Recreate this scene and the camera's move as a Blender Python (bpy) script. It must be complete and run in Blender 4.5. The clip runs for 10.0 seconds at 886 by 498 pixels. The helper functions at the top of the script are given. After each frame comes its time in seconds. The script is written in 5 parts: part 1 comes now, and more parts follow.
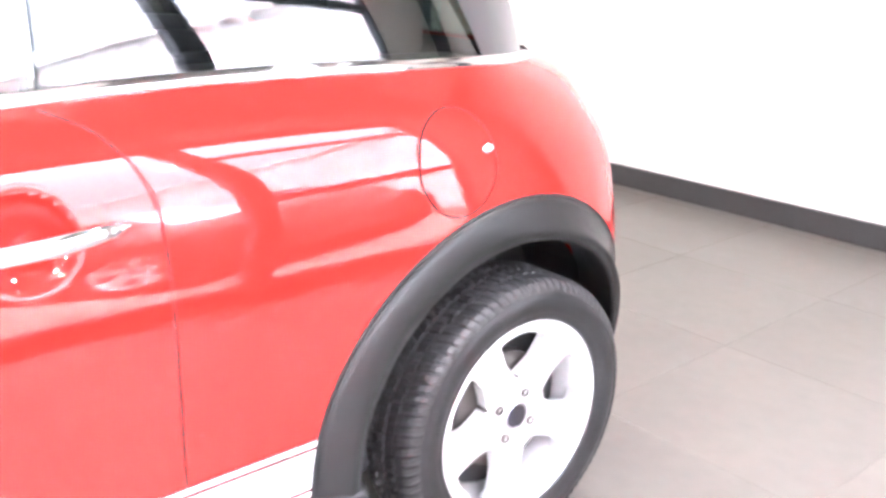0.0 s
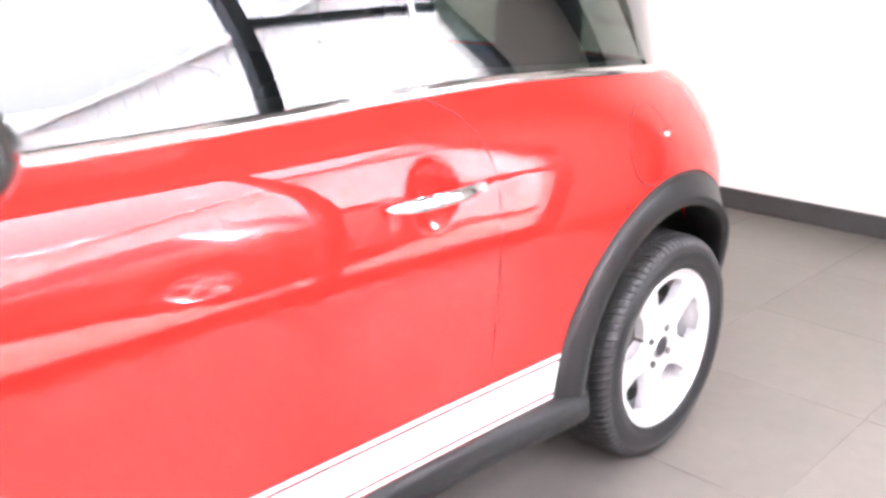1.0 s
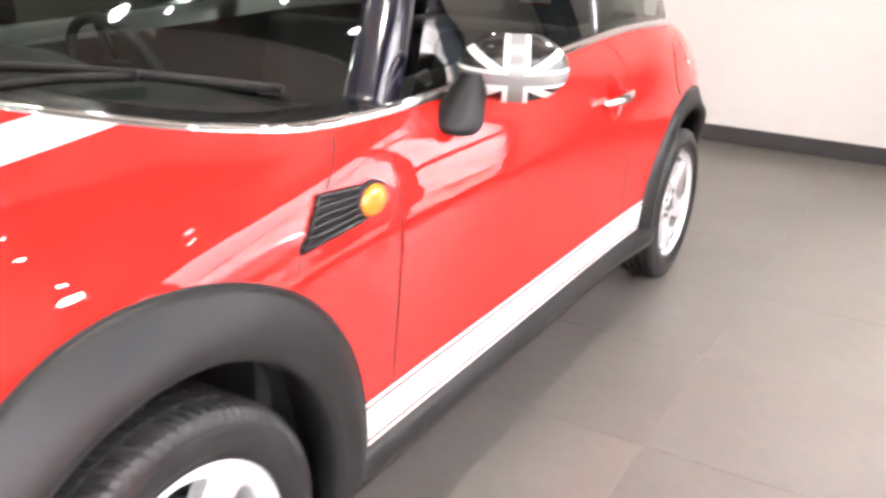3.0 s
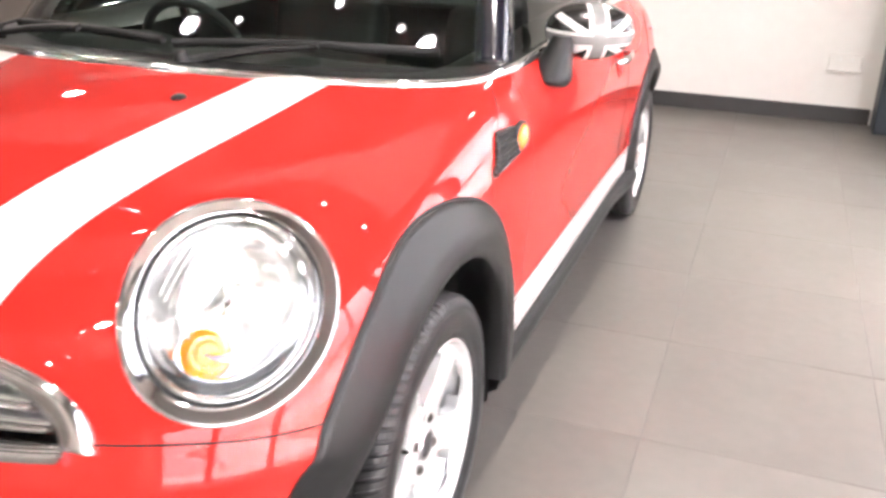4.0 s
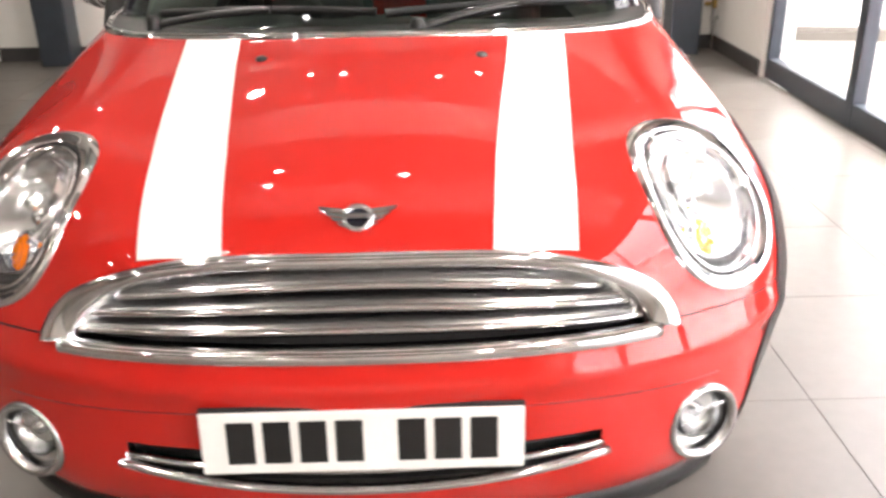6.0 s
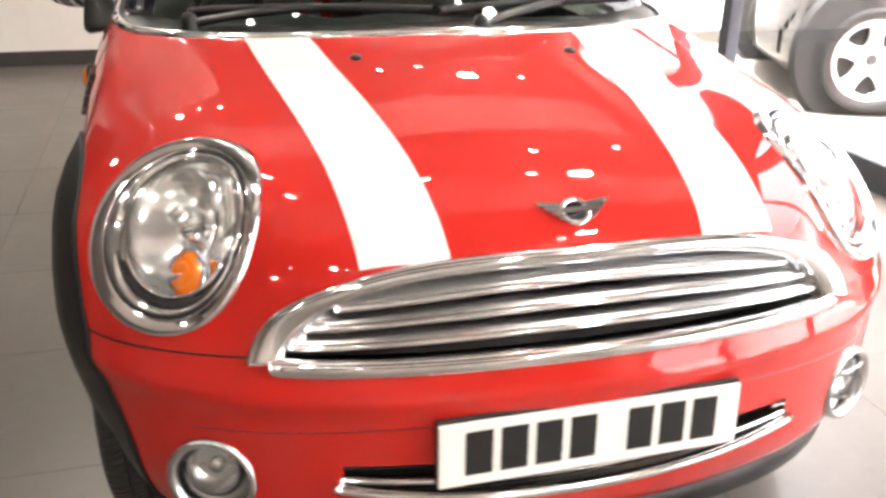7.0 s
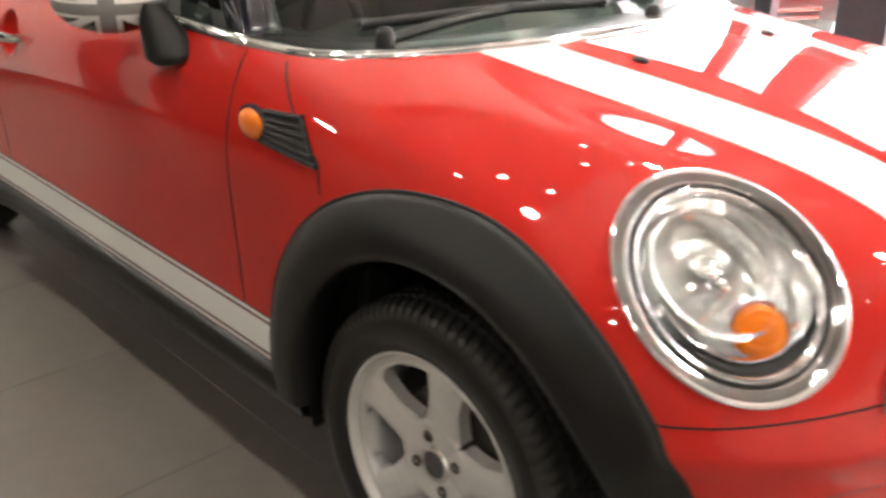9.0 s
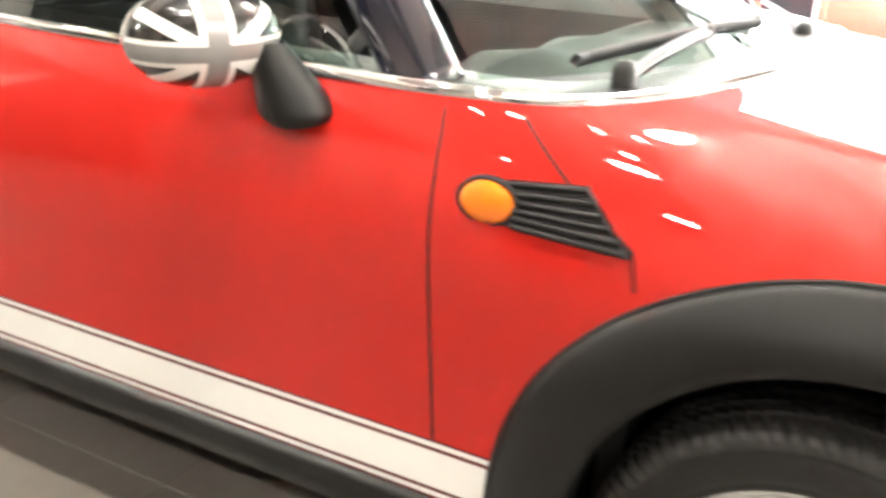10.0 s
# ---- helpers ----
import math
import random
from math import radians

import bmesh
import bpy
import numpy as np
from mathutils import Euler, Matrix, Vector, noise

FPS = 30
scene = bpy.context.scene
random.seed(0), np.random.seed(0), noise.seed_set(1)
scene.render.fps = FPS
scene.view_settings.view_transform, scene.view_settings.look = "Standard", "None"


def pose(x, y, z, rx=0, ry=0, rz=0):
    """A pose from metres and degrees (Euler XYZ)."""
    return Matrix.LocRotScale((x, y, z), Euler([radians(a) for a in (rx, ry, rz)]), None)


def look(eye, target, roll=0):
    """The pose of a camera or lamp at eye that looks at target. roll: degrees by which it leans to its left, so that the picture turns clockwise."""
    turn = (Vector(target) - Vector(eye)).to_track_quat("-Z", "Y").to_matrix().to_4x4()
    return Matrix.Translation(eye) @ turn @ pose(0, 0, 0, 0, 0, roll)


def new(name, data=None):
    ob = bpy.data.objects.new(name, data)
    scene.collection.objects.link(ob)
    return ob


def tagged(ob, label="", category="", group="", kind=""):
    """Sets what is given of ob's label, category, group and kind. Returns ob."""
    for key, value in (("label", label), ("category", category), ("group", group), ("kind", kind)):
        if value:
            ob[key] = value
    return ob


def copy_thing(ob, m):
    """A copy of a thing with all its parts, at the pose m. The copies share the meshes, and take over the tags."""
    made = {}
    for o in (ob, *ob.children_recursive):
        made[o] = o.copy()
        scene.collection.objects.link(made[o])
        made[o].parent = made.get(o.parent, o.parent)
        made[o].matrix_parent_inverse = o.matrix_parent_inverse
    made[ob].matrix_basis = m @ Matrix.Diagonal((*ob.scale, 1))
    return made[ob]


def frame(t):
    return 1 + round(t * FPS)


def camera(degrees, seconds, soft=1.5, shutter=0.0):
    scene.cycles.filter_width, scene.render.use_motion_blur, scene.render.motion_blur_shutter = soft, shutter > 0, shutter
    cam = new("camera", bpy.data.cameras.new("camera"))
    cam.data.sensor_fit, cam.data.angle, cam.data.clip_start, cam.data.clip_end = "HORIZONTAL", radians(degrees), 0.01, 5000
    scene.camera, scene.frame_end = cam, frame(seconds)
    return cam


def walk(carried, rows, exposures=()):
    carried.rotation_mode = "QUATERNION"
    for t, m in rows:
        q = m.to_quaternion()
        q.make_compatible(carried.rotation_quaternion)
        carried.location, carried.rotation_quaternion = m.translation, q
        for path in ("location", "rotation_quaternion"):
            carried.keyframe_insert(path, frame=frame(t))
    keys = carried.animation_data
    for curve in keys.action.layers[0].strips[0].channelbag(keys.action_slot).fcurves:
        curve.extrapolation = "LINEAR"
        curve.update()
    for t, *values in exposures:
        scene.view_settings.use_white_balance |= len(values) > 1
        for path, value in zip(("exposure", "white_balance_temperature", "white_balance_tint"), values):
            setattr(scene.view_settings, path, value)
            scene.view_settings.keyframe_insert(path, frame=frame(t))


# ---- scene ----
cam = camera(53.1, 10.0, soft=3.0, shutter=0.4)
walk(cam, [
    (0, pose(1.862, 1.409, 1.152, 71.20, -0.29, 50.20)),
    (0.5, pose(1.816, 1.035, 1.162, 69.78, -0.01, 44.24)),
    (1, pose(1.791, 0.658, 1.179, 72.33, -0.93, 44.10)),
    (1.5, pose(1.817, 0.256, 1.232, 73.02, -1.25, 42.18)),
    (2, pose(1.785, -0.090, 1.259, 72.06, -1.52, 37.67)),
    (2.5, pose(1.769, -0.390, 1.274, 70.73, -0.97, 35.25)),
    (2.7, pose(1.719, -0.523, 1.272, 70.30, -1.28, 33.37)),
    (3.8, pose(1.381, -1.305, 1.335, 68.08, -2.23, 22.40)),
    (4, pose(1.294, -1.384, 1.298, 68.55, -1.51, 20.54)),
    (4.5, pose(1.068, -1.587, 1.284, 67.90, -0.71, 16.28)),
    (5, pose(0.776, -1.791, 1.274, 67.98, 0.70, 10.25)),
    (5.5, pose(0.503, -1.898, 1.289, 67.29, 2.28, 5.85)),
    (5.7, pose(0.350, -1.913, 1.310, 66.61, 2.08, 3.10)),
    (6.8, pose(-0.460, -1.838, 1.289, 67.85, -1.66, -13.33)),
    (7, pose(-0.576, -1.795, 1.283, 67.17, -1.14, -15.91)),
    (7.5, pose(-0.846, -1.660, 1.277, 67.06, -0.65, -22.34)),
    (8, pose(-1.168, -1.476, 1.284, 68.05, -1.77, -30.64)),
    (8.5, pose(-1.437, -1.262, 1.310, 66.15, -1.01, -37.56)),
    (9, pose(-1.644, -0.914, 1.254, 66.78, -1.04, -43.67)),
    (9.5, look((-1.809, -0.496, 1.221), (-0.33, 0.615, 0.461), 2.1)),
    (10, pose(-1.801, -0.021, 1.181, 68.85, -1.27, -60.74)),
], exposures=[(0, 6.5, 5480, 15), (0.7, 6.15, 5550, 15), (1.5, 5.8, 5700, 14), (2.5, 5.48, 5850, 13), (4.0, 5.55, 5850, 12), (4.5, 5.62, 5850, 12), (5.5, 5.44, 5950, 12), (7.0, 5.55, 6150, 11), (8.0, 5.6, 6250, 9), (9.0, 5.78, 6150, 7), (9.5, 6.3, 6100, 7), (10.0, 7.24, 6080, 7)])

# ---------------------------------------------------------------- world and lights
world = bpy.data.worlds.new("sky")
scene.world = world
world.use_nodes = True
wn = world.node_tree
sky = wn.nodes.new("ShaderNodeTexSky")
sky.sky_type, sky.sun_disc = "NISHITA", False
sky.sun_elevation, sky.sun_rotation = radians(85), radians(256)
sky.air_density, sky.dust_density, sky.ozone_density = 0.03, 10.0, 0.0
wn.nodes["Background"].inputs[1].default_value = 0.15
wn.links.new(sky.outputs[0], wn.nodes["Background"].inputs[0])

sun_data = bpy.data.lights.new("sun", "SUN")
sun_data.energy, sun_data.angle, sun_data.color = 1.0, radians(15), (1.0, 0.97, 0.93)
sun = new("sun", sun_data)
sun.matrix_world = look((-.80, -0.20, 9.4), (0, 0, 0))

FLOOR_X, FLOOR_Y = 1.115, 0.065
X_GLASS, X_WEST, Y_BACK, Y_FRONT, Z_CEIL = 2.35, -4.4, 4.95, -6.4, 2.9


# ---------------------------------------------------------------- materials
def material(name, color, rough=0.5, metal=0.0, coat=0.0, vary=0.08, scale=6.0, bump=0.0, bump_scale=80.0, spec=0.5, pieces=0.0):
    m = bpy.data.materials.new(name)
    m.use_nodes = True
    t = m.node_tree
    b = t.nodes["Principled BSDF"]
    b.inputs["Metallic"].default_value = metal
    b.inputs["Roughness"].default_value = rough
    b.inputs["Specular IOR Level"].default_value = spec
    b.inputs["Coat Weight"].default_value = coat
    b.inputs["Coat Roughness"].default_value = 0.02
    pos = t.nodes.new("ShaderNodeTexCoord")
    n1 = t.nodes.new("ShaderNodeTexNoise")
    n1.inputs["Scale"].default_value, n1.inputs["Detail"].default_value = scale, 5
    t.links.new(pos.outputs["Object"], n1.inputs["Vector"])
    n2 = t.nodes.new("ShaderNodeTexNoise")
    n2.inputs["Scale"].default_value, n2.inputs["Detail"].default_value = scale * 9, 3
    t.links.new(pos.outputs["Object"], n2.inputs["Vector"])
    add = t.nodes.new("ShaderNodeMath")
    add.operation = "ADD"
    t.links.new(n1.outputs["Fac"], add.inputs[0])
    t.links.new(n2.outputs["Fac"], add.inputs[1])
    ramp = t.nodes.new("ShaderNodeMapRange")
    ramp.inputs["From Min"].default_value, ramp.inputs["From Max"].default_value = 0.6, 1.4
    ramp.inputs["To Min"].default_value, ramp.inputs["To Max"].default_value = 1 - vary, 1 + vary
    t.links.new(add.outputs[0], ramp.inputs["Value"])
    mul = t.nodes.new("ShaderNodeVectorMath")
    mul.operation = "SCALE"
    mul.inputs[0].default_value = color
    t.links.new(ramp.outputs[0], mul.inputs["Scale"])
    t.links.new(mul.outputs[0], b.inputs["Base Color"])
    if pieces:
        # every piece takes its own patch of the grain and its own tone
        info = t.nodes.new("ShaderNodeObjectInfo")
        far = t.nodes.new("ShaderNodeVectorMath")
        far.operation = "MULTIPLY_ADD"
        far.inputs[1].default_value = (37.0, 53.0, 11.0)
        t.links.new(info.outputs["Random"], far.inputs[0])
        t.links.new(pos.outputs["Object"], far.inputs[2])
        t.links.new(far.outputs[0], n1.inputs["Vector"])
        t.links.new(far.outputs[0], n2.inputs["Vector"])
        tone = t.nodes.new("ShaderNodeMath")
        tone.operation = "MULTIPLY_ADD"
        tone.inputs[1].default_value = pieces
        t.links.new(info.outputs["Random"], tone.inputs[0])
        t.links.new(add.outputs[0], tone.inputs[2])
        # faint scuffs and uneven polish
        scuff = t.nodes.new("ShaderNodeTexNoise")
        scuff.inputs["Scale"].default_value, scuff.inputs["Detail"].default_value, scuff.inputs["Distortion"].default_value = 3.0, 7, 0.4
        t.links.new(far.outputs[0], scuff.inputs["Vector"])
        mark = t.nodes.new("ShaderNodeMapRange")
        mark.inputs["From Min"].default_value, mark.inputs["From Max"].default_value = 0.50, 0.85
        mark.inputs["To Min"].default_value, mark.inputs["To Max"].default_value = 0.0, 0.55
        t.links.new(scuff.outputs["Fac"], mark.inputs["Value"])
        both = t.nodes.new("ShaderNodeMath")
        t.links.new(tone.outputs[0], both.inputs[0])
        t.links.new(mark.outputs[0], both.inputs[1])
        ramp.clamp = False
        t.links.new(both.outputs[0], ramp.inputs["Value"])
        worn = t.nodes.new("ShaderNodeMapRange")
        worn.inputs["From Min"].default_value, worn.inputs["From Max"].default_value = 0.35, 0.70
        worn.inputs["To Min"].default_value, worn.inputs["To Max"].default_value = rough - 0.03, rough + 0.05
        t.links.new(scuff.outputs["Fac"], worn.inputs["Value"])
        t.links.new(worn.outputs[0], b.inputs["Roughness"])
    if bump:
        n3 = t.nodes.new("ShaderNodeTexNoise")
        n3.inputs["Scale"].default_value, n3.inputs["Detail"].default_value = bump_scale, 4
        t.links.new(pos.outputs["Object"], n3.inputs["Vector"])
        bp = t.nodes.new("ShaderNodeBump")
        bp.inputs["Strength"].default_value, bp.inputs["Distance"].default_value = bump, 0.002
        t.links.new(n3.outputs["Fac"], bp.inputs["Height"])
        t.links.new(bp.outputs[0], b.inputs["Normal"])
    return m


def glass(name, tint, ior=1.5, rough=0.0):
    m = bpy.data.materials.new(name)
    m.use_nodes = True
    t = m.node_tree
    out = t.nodes["Material Output"]
    clear = t.nodes.new("ShaderNodeBsdfTransparent")
    clear.inputs[0].default_value = (*tint, 1)
    gloss = t.nodes.new("ShaderNodeBsdfGlossy")
    gloss.inputs["Roughness"].default_value = rough
    face = t.nodes.new("ShaderNodeLayerWeight")
    face.inputs[0].default_value = 0.5
    steep = t.nodes.new("ShaderNodeMath")
    steep.operation = "POWER"
    steep.inputs[1].default_value = 5.0
    t.links.new(face.outputs["Facing"], steep.inputs[0])
    least = ((ior - 1) / (ior + 1)) ** 2
    share = t.nodes.new("ShaderNodeMath")
    share.operation = "MULTIPLY_ADD"
    share.inputs[1].default_value = 1 - least
    share.inputs[2].default_value = least
    t.links.new(steep.outputs[0], share.inputs[0])
    mix = t.nodes.new("ShaderNodeMixShader")
    t.links.new(share.outputs[0], mix.inputs[0])
    t.links.new(clear.outputs[0], mix.inputs[1])
    t.links.new(gloss.outputs[0], mix.inputs[2])
    t.links.new(mix.outputs[0], out.inputs[0])
    return m


def glow(name, color, strength):
    m = bpy.data.materials.new(name)
    m.use_nodes = True
    b = m.node_tree.nodes["Principled BSDF"]
    b.inputs["Base Color"].default_value = (*color, 1)
    b.inputs["Emission Color"].default_value = (*color, 1)
    b.inputs["Emission Strength"].default_value = strength
    return m


RED = material("red_paint", (0.48, 0.0150, 0.0095), 0.6, 0.0, 1.0, 0.03, 3.0, spec=0.05)
RED.node_tree.nodes["Principled BSDF"].inputs["Coat IOR"].default_value = 1.56
# faint waviness of the pressed panels and the lacquer on them
lacquer = RED.node_tree
wave = lacquer.nodes.new("ShaderNodeTexNoise")
wave.inputs["Scale"].default_value, wave.inputs["Detail"].default_value = 11.0, 2.5
lacquer.links.new(lacquer.nodes["Texture Coordinate"].outputs["Object"], wave.inputs["Vector"])
bend = lacquer.nodes.new("ShaderNodeBump")
bend.inputs["Strength"].default_value, bend.inputs["Distance"].default_value = 1.0, 0.00010
lacquer.links.new(wave.outputs["Fac"], bend.inputs["Height"])
lacquer.links.new(bend.outputs[0], lacquer.nodes["Principled BSDF"].inputs["Coat Normal"])
WHITE_FILM = material("white_stripe_film", (0.82, 0.82, 0.80), 0.3, 0.0, 0.6, 0.02, 5.0)
WHITE_PAINT = material("white_car_paint", (0.78, 0.78, 0.77), 0.3, 0.0, 1.0, 0.03, 3.0)
BLACK_GLOSS = material("black_gloss_paint", (0.006, 0.006, 0.014), 0.15, 0.0, 1.0, 0.1, 4.0)
BLACK_PLASTIC = material("black_grained_plastic", (0.0075, 0.0075, 0.0076), 0.38, 0.0, 0.0, 0.15, 8.0, 0.25, 700.0, spec=0.42)
DARK = material("dark_cavity_plastic", (0.010, 0.010, 0.010), 0.7, 0.0, 0.0, 0.2, 8.0)
GAP = material("shut_line_shadow_gap", (0.014, 0.004, 0.004), 0.8)
RUBBER = material("tyre_rubber", (0.012, 0.012, 0.0122), 0.34, 0.0, 0.0, 0.3, 14.0, 0.2, 300.0)
TREAD = material("dusty_tread_rubber", (0.028, 0.027, 0.026), 0.45, 0.0, 0.0, 0.3, 14.0, 0.3, 300.0)
CHROME = material("polished_chrome", (0.80, 0.80, 0.81), 0.06, 1.0, 0.0, 0.03, 10.0)
BLADE = material("grille_blade_satin", (0.45, 0.45, 0.455), 0.24, 1.0, 0.0, 0.05, 30.0)
SILVER = material("silver_plastic", (0.62, 0.62, 0.61), 0.28, 0.75, 0.0, 0.05, 30.0)
SATIN = material("satin_chrome", (0.55, 0.55, 0.55), 0.22, 1.0, 0.0, 0.05, 30.0)
ALLOY = material("silver_alloy_paint", (0.78, 0.78, 0.77), 0.25, 0.5, 0.6, 0.06, 10.0)
STEEL = material("brake_disc_steel", (0.09, 0.08, 0.072), 0.5, 0.8, 0.0, 0.2, 20.0)
MIRROR = material("lamp_reflector", (0.80, 0.80, 0.80), 0.21, 0.85, 0.0, 0.03, 20.0)
FACET = material("bright_reflector", (0.86, 0.87, 0.86), 0.14, 0.85, 0.0, 0.03, 20.0)
AMBER = material("amber_lens", (0.90, 0.205, 0.0), 0.10, 0.0, 1.0, 0.08, 60.0)
GREY_FILM = material("grey_film", (0.28, 0.28, 0.28), 0.25, 0.2, 0.6, 0.05, 9.0)
BLACK_FILM = material("black_film", (0.012, 0.011, 0.010), 0.2, 0.0, 0.8, 0.1, 9.0)
BRASS = material("aged_brass", (0.42, 0.29, 0.10), 0.35, 0.9, 0.0, 0.15, 40.0)
PIN_FILM = material("dark_red_pinstripe_film", (0.10, 0.006, 0.008), 0.3, 0.0, 0.5, 0.08, 9.0)
PLATE_WHITE = material("plate_white", (0.80, 0.80, 0.77), 0.35, 0.0, 0.3, 0.03, 12.0)
PLATE_BLACK = material("plate_black", (0.01, 0.01, 0.01), 0.4)
TRIM_CLOTH = material("charcoal_cloth", (0.03, 0.03, 0.032), 0.9, 0.0, 0.0, 0.25, 40.0, 0.3, 500.0)
DASH = material("black_dashboard_plastic", (0.018, 0.018, 0.019), 0.6, 0.0, 0.0, 0.2, 20.0, 0.2, 400.0)
SCREEN_GLASS = glass("windscreen_glass", (0.55, 0.64, 0.58), 1.65)
SIDE_GLASS = glass("side_glass", (0.36, 0.42, 0.38), 2.2)
LENS_GLASS = glass("lamp_lens", (0.95, 0.96, 0.96))
PANE_GLASS = glass("showroom_pane", (0.97, 0.985, 0.98))
TILE = material("grey_porcelain_tile", (0.130, 0.118, 0.104), 0.31, 0.0, 0.0, 0.10, 2.5, 0.05, 120.0, pieces=0.25)
GROUT = material("tile_grout", (0.110, 0.104, 0.097), 0.85, 0.0, 0.0, 0.2, 20.0)
WALL = material("white_wall_paint", (0.78, 0.77, 0.73), 0.7, 0.0, 0.0, 0.03, 1.5, 0.06, 150.0)
CREAM = material("cream_wall_paint", (0.64, 0.615, 0.575), 0.7, 0.0, 0.0, 0.04, 1.5, 0.06, 150.0)
TAUPE = material("taupe_wall_paint", (0.20, 0.17, 0.145), 0.7, 0.0, 0.0, 0.05, 1.5, 0.06, 150.0)
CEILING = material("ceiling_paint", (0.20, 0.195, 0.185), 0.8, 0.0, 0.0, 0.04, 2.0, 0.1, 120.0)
SOCKET_WHITE = material("white_socket_plastic", (0.80, 0.80, 0.78), 0.3, 0.0, 0.0, 0.03, 9.0)
SKIRT = material("charcoal_skirting", (0.05, 0.048, 0.047), 0.5, 0.0, 0.0, 0.15, 8.0)
FRAME = material("slate_grey_metal", (0.045, 0.055, 0.068), 0.42, 0.3, 0.0, 0.12, 6.0)
BLACK_PANEL = material("black_panel", (0.008, 0.008, 0.009), 0.6, 0.0, 0.0, 0.2, 3.0)
CONCRETE = material("pale_concrete", (0.080, 0.071, 0.060), 0.85, 0.0, 0.0, 0.18, 0.8, 0.3, 60.0)
SHEET = material("pale_sheet_cladding", (0.72, 0.72, 0.71), 0.5, 0.0, 0.0, 0.05, 0.6)
GREY_BUMPER = material("grey_bumper_plastic", (0.065, 0.063, 0.060), 0.5, 0.0, 0.2, 0.06, 6.0)
GREY_CAR = material("grey_car_paint", (0.022, 0.022, 0.022), 0.35, 0.1, 1.0, 0.05, 3.0)
LAMP = glow("downlight_glow", (1.0, 0.90, 0.76), 2.0)


# ---------------------------------------------------------------- mesh helpers
def part(name, bm, mat, parent=None, label="", smooth=False, kind=""):
    """Links a bmesh, or a pair of vertices and faces, as one mesh object under a thing or a part."""
    me = bpy.data.meshes.new(name)
    if isinstance(bm, tuple):
        me.from_pydata([tuple(map(float, v)) for v in bm[0]], [], [tuple(map(int, f)) for f in bm[1]])
    else:
        bm.to_mesh(me)
        bm.free()
    me.update()
    for f in me.polygons:
        f.use_smooth = smooth
    me.materials.append(mat)
    ob = new(name, me)
    if parent is not None:
        ob.parent = parent
    return tagged(ob, label, kind=kind)


def join(*meshes):
    """Several (vertices, faces) pairs as one."""
    vs, fs = [], []
    for v, f in meshes:
        k = len(vs)
        vs += [tuple(p) for p in v]
        fs += [tuple(i + k for i in q) for q in f]
    return vs, fs


def box(x0, y0, z0, x1, y1, z1, bevel=0.0, seg=2):
    bm = bmesh.new()
    bmesh.ops.create_cube(bm, size=1.0)
    for v in bm.verts:
        v.co = Vector(((x0 + x1) / 2 + v.co.x * (x1 - x0), (y0 + y1) / 2 + v.co.y * (y1 - y0), (z0 + z1) / 2 + v.co.z * (z1 - z0)))
    if bevel:
        bmesh.ops.bevel(bm, geom=bm.edges[:], offset=bevel, segments=seg, affect="EDGES", profile=0.5)
    return bm


def grid(P, wrap=False):
    """A sheet from an array of rows and columns of points."""
    P = np.asarray(P, float)
    n, m = P.shape[:2]
    fs = []
    for i in range(n if wrap else n - 1):
        j = (i + 1) % n
        fs += [(i * m + k, j * m + k, j * m + k + 1, i * m + k + 1) for k in range(m - 1)]
    return P.reshape(-1, 3).tolist(), fs


def lathe(profile, n=64, axis="x"):
    """Turns a profile of (radius, height along the axis) about an axis."""
    rows = []
    for k in range(n):
        a = 2 * math.pi * k / n
        c, s = math.cos(a), math.sin(a)
        rows.append([{"x": (h, r * c, r * s), "y": (r * c, h, r * s), "z": (r * c, r * s, h)}[axis] for r, h in profile])
    return grid(rows, True)


def sweep(path, ups, profile, closed=False):
    """Carries a profile of (sideways, upwards) offsets along a path whose upward directions are given."""
    path, ups = np.asarray(path, float), np.asarray(ups, float)
    if closed:
        tan = np.roll(path, -1, 0) - np.roll(path, 1, 0)
    else:
        tan = np.gradient(path, axis=0)
    tan /= np.linalg.norm(tan, axis=1)[:, None] + 1e-9
    ups = ups / (np.linalg.norm(ups, axis=1)[:, None] + 1e-9)
    side = np.cross(tan, ups)
    side /= np.linalg.norm(side, axis=1)[:, None] + 1e-9
    rows = [[path[i] + side[i] * a + ups[i] * b for a, b in profile] for i in range(len(path))]
    vs, fs = grid(rows, closed)
    if not closed:
        m = len(profile)
        fs += [tuple(range(m - 1, -1, -1)), tuple(range((len(path) - 1) * m, len(path) * m))]
    return vs, fs


def tube_profile(w, h, n=10, base=0.0):
    """A half-round bead w wide and h high, closed at its foot."""
    pts = [(-w / 2 * math.cos(math.pi * k / n), base + h * math.sin(math.pi * k / n)) for k in range(n + 1)]
    return pts + [(w / 2, base - 0.004), (-w / 2, base - 0.004), pts[0]]


def ring_profile(r, n=8):
    return [(r * math.cos(2 * math.pi * k / n), r * math.sin(2 * math.pi * k / n)) for k in range(n + 1)]


